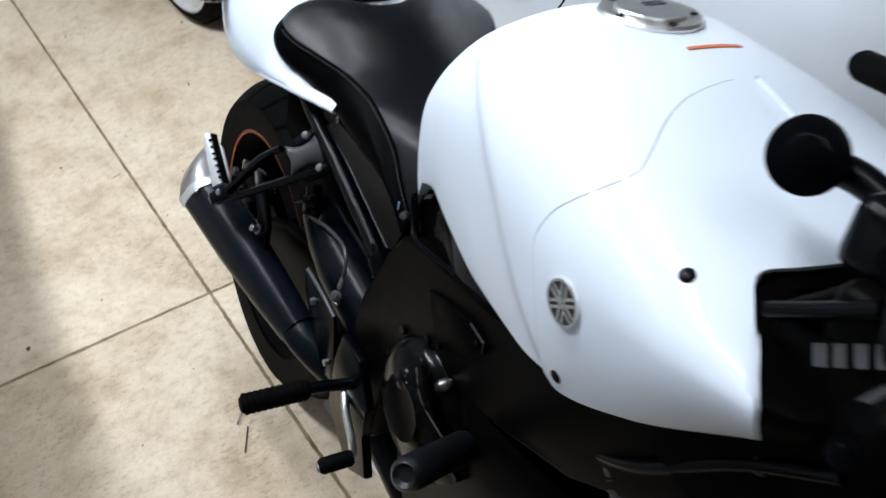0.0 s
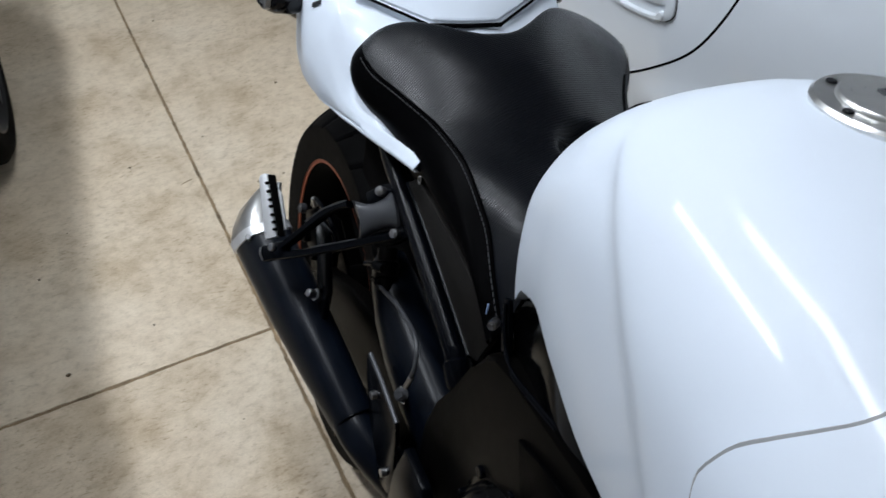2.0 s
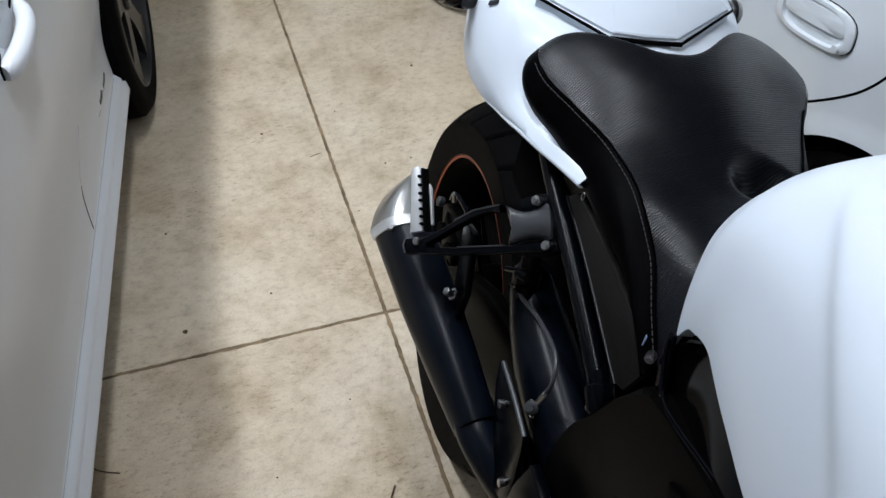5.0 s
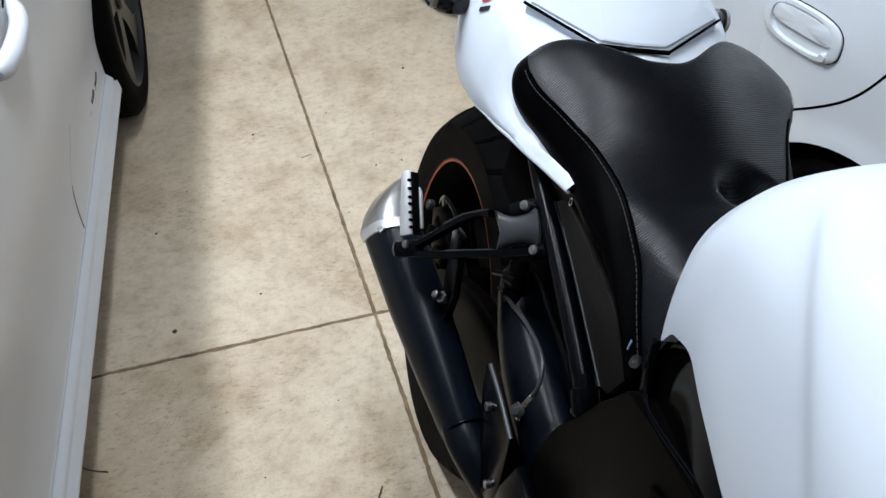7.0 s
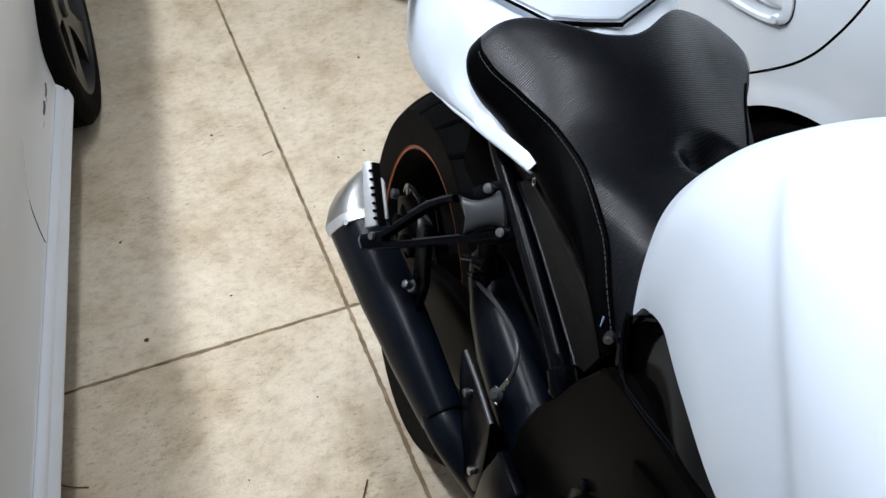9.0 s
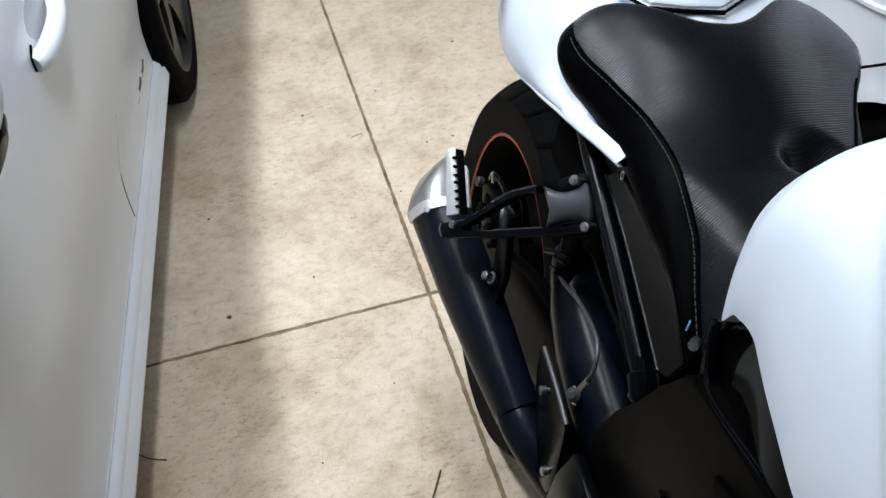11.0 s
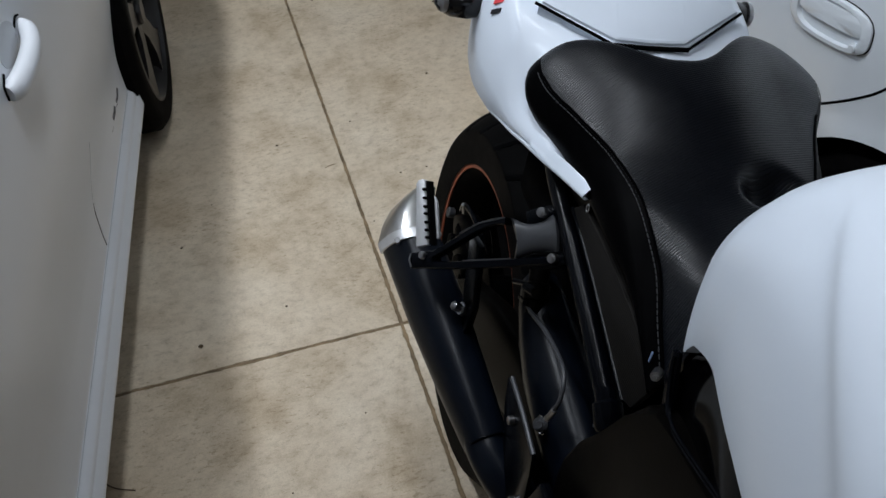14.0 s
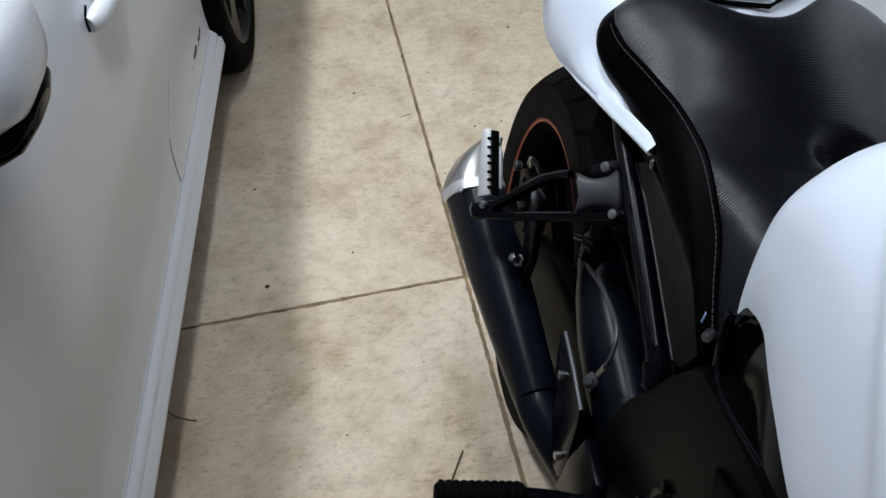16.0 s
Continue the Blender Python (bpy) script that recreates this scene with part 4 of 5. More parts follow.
# frame and subframe
for s in (-1, 1):
    part("subframe_tube", tube([(s * 0.104, -0.08, 0.752), (s * 0.108, -0.145, 0.732), (s * 0.110, -0.219, 0.713), (s * 0.111, -0.327, 0.678), (s * 0.112, -0.410, 0.648)], 0.0115, 14), M_BLACK, bike, "black steel subframe tube")
    panel = part("side_panel", plate([(-0.206, 0.743), (-0.2285, 0.765), (-0.333, 0.7615), (-0.4285, 0.753), (-0.4557, 0.743), (-0.4596, 0.7356), (-0.4391, 0.684), (-0.4226, 0.677), (-0.3103, 0.715), (-0.2554, 0.731)], 0.008, lambda a, b, d, k=s: Vector((k * (0.103 + d), a, b)), 0.002), M_MESH, bike, "black perforated side panel")
    part("panel_rim", tube([Vector((s * 0.111, a, b)) for a, b in ((-0.206, 0.7425), (-0.2554, 0.7305), (-0.3103, 0.7145), (-0.4226, 0.6765))], 0.0022, 8, 4), M_BLACK, panel)
    part("main_frame", plate([(-0.3818, 0.5097), (-0.3844, 0.5437), (-0.4083, 0.5981), (-0.4339, 0.6433), (-0.4596, 0.6999), (-0.4800, 0.7400), (-0.5000, 0.7480), (-0.5361, 0.7580), (-0.6253, 0.7790), (-0.7013, 0.7961), (-0.80, 0.835), (-0.95, 0.895), (-1.06, 0.99), (-1.10, 0.93), (-1.00, 0.82), (-0.88, 0.735), (-0.76, 0.690), (-0.686, 0.665), (-0.636, 0.652), (-0.556, 0.630), (-0.510, 0.590), (-0.489, 0.5446), (-0.480, 0.450), (-0.470, 0.365), (-0.445, 0.36), (-0.425, 0.41), (-0.3915, 0.480)], 0.040,
                             lambda a, b, d, k=s: Vector((k * (0.088 + d + 0.018 * sstep(-0.5, -0.85, a)), a, b)), 0.008), M_MATT, bike, "matt black cast aluminium main frame")
    inset = part("frame_inset", plate([(-0.579, 0.7335), (-0.62, 0.750), (-0.6817, 0.770), (-0.7148, 0.7663), (-0.7150, 0.7525), (-0.690, 0.725), (-0.6226, 0.6767), (-0.606, 0.690)], 0.008, lambda a, b, d, k=s: Vector((k * (0.127 + 0.018 * sstep(-0.5, -0.85, a) + d), a, b)), 0.002), M_VINYL, bike, "gloss black frame inset")
    # thin grey tube stands in for the highlight on the inset's front edge
    part("inset_highlight", tube([Vector((s * 0.146, a, b)) for a, b in ((-0.684, 0.7705), (-0.7135, 0.7665), (-0.7145, 0.7535))], 0.0012, 6, 1), M_GREY, inset)
    for a, b in ((-0.700, 0.756), (-0.628, 0.688)):
        part("inset_screw", cyl((s * 0.138, a, b), (s * 0.146, a, b), 0.004, 12), M_BLACK, inset)

    def trim_point(f, g, k=s):
        a = -0.476 - 0.235 * f
        hi = ip(-a, [0.476, 0.508, 0.539, 0.571, 0.605, 0.64, 0.711], [0.800, 0.818, 0.824, 0.826, 0.823, 0.812, 0.800])
        lo = ip(-a, [0.476, 0.49, 0.513, 0.536, 0.625, 0.70, 0.711], [0.768, 0.744, 0.744, 0.748, 0.769, 0.786, 0.792])
        return Vector((k * (0.102 + 0.004 * math.sin(math.pi * (0.15 + 0.75 * g)) + 0.026 * sstep(0.0, 0.7, f) - 0.010 * g), a, lo + (hi - lo) * g))
    trim = part("tank_side_trim", loft([[trim_point(i / 20, g / 8) for g in range(9)] + [trim_point(i / 20, g / 8) - Vector((s * 0.004, 0, 0)) for g in range(8, -1, -1)] for i in range(21)]), M_GLOSS, bike, "gloss black trim below the tank")
    for off in (0.0, 0.0045):
        part("trim_piping", tube([Vector((s * (0.1255 - 0.010 * sstep(-0.54, -0.49, a)), a, b - off)) for a, b in ((-0.475, 0.794), (-0.484, 0.772), (-0.500, 0.752), (-0.536, 0.762), (-0.625, 0.783), (-0.700, 0.800))], 0.0016, 6, 6), M_BLACK, trim)
    part("frame_bracket", plate([(-0.4660, 0.794), (-0.4750, 0.799), (-0.4860, 0.772), (-0.4980, 0.748), (-0.4830, 0.738), (-0.4720, 0.765)], 0.006, lambda a, b, d, k=s: Vector((k * (0.108 + d), a, b)), 0.002), M_BLACK, bike)
    # near-black sheet added to give the hollow below the tank its shade
    part("opening_shade", plate([(-0.486, 0.775), (-0.500, 0.825), (-0.588, 0.850), (-0.680, 0.835), (-0.705, 0.800), (-0.567, 0.748), (-0.505, 0.748)], 0.006, lambda a, b, d, k=s: Vector((k * (0.092 + d), a, b)), 0), M_GAP, bike, "dark sheet for the shade in the opening below the tank")
part("frame_bolt_boss", turned((-0.112, -0.392, 0.660), (-0.114, -0.428, 0.636), [(0, 0.0125), (0.3, 0.0125), (0.36, 0.0155), (0.92, 0.0155), (1, 0.013)], 18), M_BLACK, bike)
for p in ((-0.114, -0.408, 0.624), (-0.1135, -0.4615, 0.757)):
    p = Vector(p)
    part("frame_bolt", turned(p + Vector((0.004, 0.006, -0.004)), p + Vector((-0.009, -0.009, 0.006)), [(0, 0.0050), (0.7, 0.0050), (0.85, 0.0042), (0.86, 0.0024), (1, 0.0022)], 12), M_STEEL, bike, "bright frame bolt")
part("blue_tag", box(-0.1128, -0.4412, 0.7500, -0.1117, -0.4388, 0.7630, 0.0004, 1), M_TAG, bike, "tiny pale blue tag")
heel = part("heel_plate", plate([(-0.254, 0.526), (-0.262, 0.533), (-0.308, 0.530), (-0.368, 0.524), (-0.372, 0.505), (-0.385, 0.44), (-0.374, 0.405), (-0.345, 0.395), (-0.290, 0.450), (-0.262, 0.495)], 0.005, lambda a, b, d: Vector((-0.148 - d, a, b)), 0.002), M_BLACK, bike, "black heel guard plate")
part("heel_edge", tube([(-0.151, -0.262, 0.533), (-0.151, -0.315, 0.530), (-0.151, -0.366, 0.522)], 0.0032, 8, 4), M_GREY, heel)
for a, b in ((-0.300, 0.502), (-0.362, 0.432)):
    part("heel_bolt", cyl((-0.150, a, b), (-0.160, a, b), 0.0055, 12), M_STEEL, heel)
part("footrest_plate", plate([(-0.375, 0.36), (-0.385, 0.46), (-0.40, 0.52), (-0.46, 0.52), (-0.50, 0.46), (-0.49, 0.40), (-0.52, 0.34), (-0.46, 0.30)], 0.014, lambda a, b, d: Vector((-0.140 - d, a, b)), 0.004), M_BLACK, bike, "black rider footrest plate")
P0, P1 = Vector((-0.215, -0.437, 0.467)), Vector((-0.312, -0.434, 0.466))
foot_peg = part("rider_peg", turned(P0, P1, [(0, 0.011), (0.04, 0.0140), (0.95, 0.0140), (1, 0.010)], 18), M_RUBBER, bike, "black ribbed rubber rider foot peg")
for k in range(11):
    q = P0.lerp(P1, 0.06 + 0.085 * k)
    part("peg_rib", turned(q, q + Vector((-0.004, 0, 0)), [(0, 0.0152), (1, 0.0152)], 18), M_RUBBER, foot_peg)
part("peg_stem", tube([(-0.150, -0.445, 0.462), (-0.180, -0.440, 0.465), (-0.216, -0.437, 0.467)], 0.009, 12), M_BLACK, foot_peg)
part("peg_feeler", tube([P1 + Vector((0.008, 0.002, -0.010)), P1 + Vector((0.003, 0.006, -0.034)), P1 + Vector((0.002, 0.008, -0.044))], 0.0036, 8), M_CHROME, foot_peg, "bright peg feeler")
pedal = part("brake_pedal", tube([(-0.155, -0.43, 0.43), (-0.168, -0.47, 0.425), (-0.182, -0.52, 0.430), (-0.198, -0.556, 0.444)], 0.006, 10), M_ALU, bike, "aluminium rear brake pedal with black tip")
part("pedal_tip", turned((-0.198, -0.556, 0.446), (-0.244, -0.550, 0.438), [(0, 0.009), (0.1, 0.0115), (0.9, 0.0115), (1, 0.008)], 14), M_RUBBER, pedal)
part("pedal_end", cyl((-0.243, -0.550, 0.438), (-0.247, -0.5495, 0.4375), 0.007, 14), M_STEEL, pedal)
part("brake_hose", tube([(-0.112, -0.158, 0.585), (-0.119, -0.183, 0.572), (-0.120, -0.2506, 0.5954), (-0.126, -0.3230, 0.6140), (-0.134, -0.3520, 0.5990), (-0.137, -0.3480, 0.5690)], 0.0026, 8), M_HANGER, bike, "thin black brake hose")
part("hose_crimp", cyl((-0.136, -0.352, 0.580), (-0.137, -0.344, 0.556), 0.0036, 12), M_STEEL, bike, "steel hose ferrule")
banjo = part("banjo", turned((-0.131, -0.326, 0.524), (-0.139, -0.335, 0.535), [(0, 0.0085), (0.5, 0.0085), (0.52, 0.0066), (0.75, 0.0066), (0.77, 0.0045), (1, 0.0040)], 18), M_GREY, bike, "dark grey banjo fitting")
part("banjo_washer", loft([[Vector((-0.130, -0.324, 0.520)) + Vector((math.sin(b) * 0.0014, math.cos(a) * (0.0105 + 0.0012 * math.cos(b)), math.sin(a) * (0.0105 + 0.0012 * math.cos(b)))) for b in [math.pi * q / 3 for q in range(6)]] for a in [math.pi * k / 12 for k in range(24)]], loop=True), M_CHROME, banjo)
part("pipe_stub", turned((-0.100, -0.150, 0.600), (-0.112, -0.190, 0.566), [(0, 0.013), (0.3, 0.013), (0.34, 0.016), (0.7, 0.016), (0.74, 0.012), (1, 0.011)], 18), M_MATT, bike, "black hose guide stub")
for p, q, r_ in (((-0.118, -0.125, 0.560), (-0.112, -0.165, 0.590), 0.004), ((-0.116, -0.150, 0.555), (-0.125, -0.185, 0.580), 0.0035), ((-0.130, -0.185, 0.607), (-0.124, -0.200, 0.612), 0.006)):
    part("guide_clip", tube([p, q], r_, 8, 1), M_BLACK, bike, "small grey hose clip")
part("caliper_hose", tube([(-0.110, 0.150, 0.455), (-0.118, 0.120, 0.490), (-0.118, 0.075, 0.505), (-0.112, 0.040, 0.495), (-0.104, 0.030, 0.470)], 0.0038, 8), M_BLACK, bike, "grey brake hose loop")
part("caliper_bridge", plate([(0.140, 0.405), (0.160, 0.440), (0.120, 0.470), (0.060, 0.490), (0.030, 0.470), (0.050, 0.430)], 0.030, lambda a, b, d: Vector((-0.090 - d, a, b)), 0.006), M_VINYL, caliper)
part("banjo_bolt", cyl((-0.122, 0.150, 0.450), (-0.132, 0.150, 0.452), 0.008, 12), M_GREY, caliper)
part("bleed_nipple", cyl((-0.118, 0.115, 0.478), (-0.122, 0.113, 0.496), 0.0035, 10), M_STEEL, caliper)
part("hugger", loft([[AXLE + Vector((x, math.cos(a) * r, math.sin(a) * r)) for x, r in ((-0.112, 0.265), (-0.112, 0.305), (-0.095, 0.328), (-0.05, 0.345), (0.05, 0.345), (0.095, 0.328), (0.112, 0.305), (0.112, 0.265), (0.105, 0.265), (0.105, 0.30), (0.09, 0.318), (0, 0.335), (-0.09, 0.318), (-0.105, 0.30), (-0.105, 0.265))] for a in [radians(146 + 4 * k) for k in range(13)]]), M_MATT, bike, "satin black rear hugger")
for s in (-1, 1):
    part("swingarm_leg", loft([muffler_ring(Vector((s * x, y, z)), Vector((0, -1, 0.2)), 0.034, h, 5.0) for x, y, z, h in ((0.122, 0.12, 0.318, 0.05), (0.122, 0.08, 0.332, 0.075), (0.120, 0.0, 0.385, 0.115), (0.116, -0.12, 0.440, 0.125), (0.108, -0.22, 0.465, 0.12), (0.100, -0.36, 0.470, 0.11))]), M_MATT, bike, "black aluminium swingarm leg")
part("swingarm_brace", loft([muffler_ring(Vector((-0.090, y, z)), Vector((0, -1, -0.15)), w, h, 2.3) for y, z, w, h in ((-0.125, 0.572, 0.02, 0.02), (-0.135, 0.568, 0.045, 0.04), (-0.16, 0.556, 0.060, 0.060), (-0.20, 0.536, 0.070, 0.085), (-0.25, 0.522, 0.076, 0.105), (-0.32, 0.512, 0.078, 0.105), (-0.41, 0.500, 0.074, 0.10))]), M_BRACE, bike, "satin black swingarm brace")
part("swingarm_bridge", cyl((-0.10, -0.30, 0.45), (0.10, -0.30, 0.45), 0.05, 20), M_BLACK, bike)
part("axle_nut", turned((-0.125, 0.088, 0.315), (-0.160, 0.088, 0.315), [(0, 0.02), (0.5, 0.02), (0.52, 0.012), (1, 0.012)], 6), M_STEEL, bike)
part("shock_absorber", cyl((-0.02, -0.30, 0.72), (-0.02, -0.36, 0.40), 0.035, 20), M_BLACK, bike)
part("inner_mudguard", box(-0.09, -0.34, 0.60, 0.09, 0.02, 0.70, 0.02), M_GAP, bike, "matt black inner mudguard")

# engine
engine = part("engine_block", plate([(-0.49, 0.655), (-0.475, 0.60), (-0.50, 0.50), (-0.56, 0.40), (-0.62, 0.27), (-0.72, 0.205), (-0.97, 0.205), (-1.0, 0.25), (-1.0, 0.62), (-0.97, 0.66)], 0.256, lambda a, b, d: Vector((d - 0.128, a, b)), 0.02), M_MATT, bike, "black engine with glossy side cover")
CC = Vector((-0.118, -0.608, 0.570))
clutch = part("clutch_cover", turned(CC, CC + Vector((-0.052, 0, 0.004)), [(0, 0.102), (0.25, 0.101), (0.33, 0.090), (0.62, 0.084), (0.78, 0.070), (0.86, 0.050), (0.90, 0.046), (1.0, 0.040), (0.98, 0.030)], 40), M_COVER, engine, "gloss black clutch cover")
part("cover_plug", turned(CC + Vector((-0.02, -0.046, 0.080)), CC + Vector((-0.052, -0.046, 0.082)), [(0, 0.008), (0.3, 0.008), (0.4, 0.0055), (0.5, 0.005)], 16), M_STEEL, engine, "grey oil plug")
part("cover_rib", tube([CC + Vector((-0.03, -0.075, 0.030)), CC + Vector((-0.046, -0.045, 0.065)), CC + Vector((-0.036, -0.010, 0.078))], 0.008, 8), M_COVER, engine)
for k in range(9):
    a = 2 * math.pi * k / 9
    q = CC + Vector((-0.004, math.cos(a) * 0.098, math.sin(a) * 0.098))
    part("cover_bolt", cyl(q, q - Vector((0.016, 0, 0)), 0.0065, 10), M_BLACK, engine)
part("cover_boss", turned(CC + Vector((-0.03, 0.016, 0.036)), CC + Vector((-0.062, 0.016, 0.037)), [(0, 0.022), (0.3, 0.020), (0.5, 0.014), (0.6, 0.008)], 20), M_BLACK, engine)
part("generator_cover", turned((-0.12, -0.85, 0.50), (-0.165, -0.85, 0.50), [(0, 0.080), (0.6, 0.075), (1, 0.04)], 36), M_COVER, engine, "gloss black generator cover")
slider = part("frame_slider", turned((-0.135, -0.704, 0.595), (-0.260, -0.778, 0.677), [(0, 0.018), (0.03, 0.0195), (0.9, 0.0195), (0.97, 0.018), (1.0, 0.013), (0.97, 0.008)], 28), M_NYLON, bike, "black nylon frame slider")
for k in range(4):
    x = -0.115 + 0.077 * k
    part("header_pipe", tube([(x, -0.93, 0.75), (x, -1.03, 0.68), (x * 0.95, -1.06, 0.52), (x * 0.7, -1.00, 0.28), (x * 0.4, -0.85, 0.16)], 0.020, 14), M_GREY, bike, "dark steel header pipe")
radiator = part("radiator", box(-0.15, -1.165, 0.56, 0.15, -1.13, 0.88, 0.006), M_BLACK, bike, "black finned radiator")
for k in range(14):
    z = 0.58 + k * 0.02
    part("radiator_fin", box(-0.135, -1.170, z, 0.135, -1.160, z + 0.006, 0.001, 1), M_GREY, radiator)
part("front_shroud", loft([[Vector((sx * w, y, z)) for sx, z in ((-1, lo), (-1, hi), (-0.6, hi + 0.02), (0.6, hi + 0.02), (1, hi), (1, lo))] for y, w, lo, hi in ((-0.97, 0.160, 0.88, 1.015), (-1.05, 0.150, 0.86, 1.02), (-1.13, 0.125, 0.86, 1.03))]), M_MATT, bike, "matt black shroud ahead of the tank")
part("airbox_lid", box(-0.1445, -1.13, 1.055, 0.1445, -1.045, 1.105, 0.012, 3), M_MATT, bike, "matt black air box lid")
part("airbox", box(-0.145, -1.13, 0.86, 0.145, -1.012, 1.066, 0.014, 3), M_MATT, bike, "matt black air box")
for a0, a1 in ((0.0, 0.2), (0.28, 0.45), (0.55, 0.72), (0.82, 1.0)):
    quad = [(-1.050 - 0.046 * a - 0.007 * b, 1.054 + 0.038 * a - 0.014 * b) for a, b in ((a0, 0), (a1, 0), (a1, 1), (a0, 1))]
    part("worn_print", plate(quad, 0.0015, lambda a, b, d: Vector((-0.1445 - d, a, b)), 0), M_GREYDECAL, bike, "worn grey print bar")
duct = part("ribbed_duct", tube([(-0.118, -0.888, 0.822), (-0.124, -0.914, 0.798), (-0.126, -0.944, 0.776), (-0.122, -0.970, 0.740)], 0.019, 18), M_GREY, bike, "black ribbed rubber duct")
for k in range(9):
    q = Vector((-0.118, -0.889, 0.821)).lerp(Vector((-0.126, -0.944, 0.776)), k / 8)
    part("duct_rib", turned(q, q + Vector((-0.0005, -0.0032, -0.0026)), [(0, 0.0195), (0.5, 0.0212), (1, 0.0195)], 18), M_GREY, duct)
part("duct_clamp", turned((-0.1265, -0.949, 0.773), (-0.126, -0.956, 0.766), [(0, 0.0205), (0.1, 0.0225), (0.9, 0.0225), (1, 0.0205)], 24), M_CHROME, duct, "bright hose clamp")
part("wire_clip", turned((-0.146, -1.103, 1.007), (-0.156, -1.106, 1.010), [(0, 0.012), (0.5, 0.012), (0.6, 0.007), (1, 0.006)], 12), M_BLACK, bike)
part("wire_clip", turned((-0.144, -1.055, 0.943), (-0.153, -1.058, 0.946), [(0, 0.007), (0.7, 0.007), (1, 0.005)], 12), M_GREY, bike)
# bar added to stand in for a strip of reflected light on the air box
part("airbox_reflection_bar", tube([(-0.147, -1.012, 1.052), (-0.147, -1.048, 1.080), (-0.147, -1.082, 1.108)], 0.0065, 10), M_BLACK, bike, "black satin bar added for a reflection strip on the air box")
part("loom", tube([(-0.130, -0.880, 0.770), (-0.150, -0.960, 0.840), (-0.150, -1.040, 0.930), (-0.146, -1.110, 0.990)], 0.006, 10), M_BLACK, bike, "black taped wiring loom")
for s in (-1, 1):
    part("fork_leg", cyl((s * 0.105, -1.14, 1.06), FRONT_AXLE + Vector((s * 0.105, 0, -0.01)), 0.026, 20), M_BLACK, bike, "black fork leg")
part("top_yoke", box(-0.14, -1.165, 1.045, 0.14, -1.085, 1.08, 0.012, 3), M_BLACK, bike)
part("steering_head", cyl((0, -1.09, 1.06), (0, -1.17, 0.84), 0.04, 20), M_MATT, bike)
part("headlamp", loft([[Vector((x * s, y, 0.95 + z * s)) for x, z in ((-0.11, 0.05), (0, 0.085), (0.11, 0.05), (0.09, -0.06), (0, -0.09), (-0.09, -0.06))] for s, y in ((0.7, -1.22), (1, -1.27), (1.05, -1.33), (0.9, -1.36))]), M_GLASS, bike, "dark headlamp")
part("instrument", box(-0.08, -1.25, 1.08, 0.10, -1.20, 1.15, 0.015, 3), M_BLACK, bike)
part("front_mudguard", loft([[FRONT_AXLE + Vector((x, math.cos(a) * r, math.sin(a) * r)) for x, r in ((-0.07, 0.29), (-0.07, 0.325), (0, 0.335), (0.07, 0.325), (0.07, 0.29), (0, 0.328))] for a in [radians(30 + 8 * k) for k in range(15)]]), M_WHITE, bike, "white front mudguard")

# handlebar turned to the left lock
bar = part("handlebar", tube([(-0.19, -1.10, 1.165), (-0.12, -1.09, 1.135), (-0.07, -1.10, 1.10), (0.06, -1.07, 1.10), (0.13, -0.98, 1.12), (0.19, -0.80, 1.085)], 0.011, 12), M_BLACK, bike, "black handlebar turned to the left lock")
part("grip", turned((0.14, -0.92, 1.115), (0.20, -0.765, 1.078), [(0, 0.019), (0.05, 0.021), (0.08, 0.016), (0.95, 0.016), (1, 0.013)], 18), M_RUBBER, bar, "black rubber grip")
part("grip", turned((-0.16, -1.10, 1.155), (-0.27, -1.17, 1.185), [(0, 0.019), (0.05, 0.021), (0.08, 0.016), (0.95, 0.016), (1, 0.013)], 18), M_RUBBER, bar, "black rubber grip")
RC, RD = Vector((-0.1135, -0.970, 1.143)), Vector((-0.74, -0.52, 0.43)).normalized()
res = part("fluid_reservoir", turned(RC - RD * 0.034, RC, [(0, 0.020), (0.08, 0.023), (0.66, 0.023), (0.70, 0.0275), (0.95, 0.0275), (1, 0.024)], 28), M_BLACK, bar, "round black brake fluid reservoir")
part("reservoir_cap", turned(RC - RD * 0.001, RC + RD * 0.003, [(0, 0.015), (0.6, 0.015), (1, 0.012)], 24), M_BLACK, res)
part("reservoir_stem", tube([RC - RD * 0.030, RC + Vector((0.035, -0.03, -0.012)), (-0.085, -1.06, 1.118)], 0.012, 10), M_BLACK, res)
part("switch_housing", box(-0.125, -1.085, 1.095, -0.06, -1.02, 1.150, 0.012, 3), M_BLACK, bar)
part("brake_lever", tube([(-0.19, -1.12, 1.165), (-0.24, -1.17, 1.175), (-0.33, -1.19, 1.19)], 0.007, 8), M_BLACK, bar)

# side stand on the left
part("side_stand", tube([(0.11, -0.50, 0.28), (0.175, -0.53, 0.15), (0.245, -0.56, 0.062)], 0.012, 10), M_BLACK, bike, "black side stand")

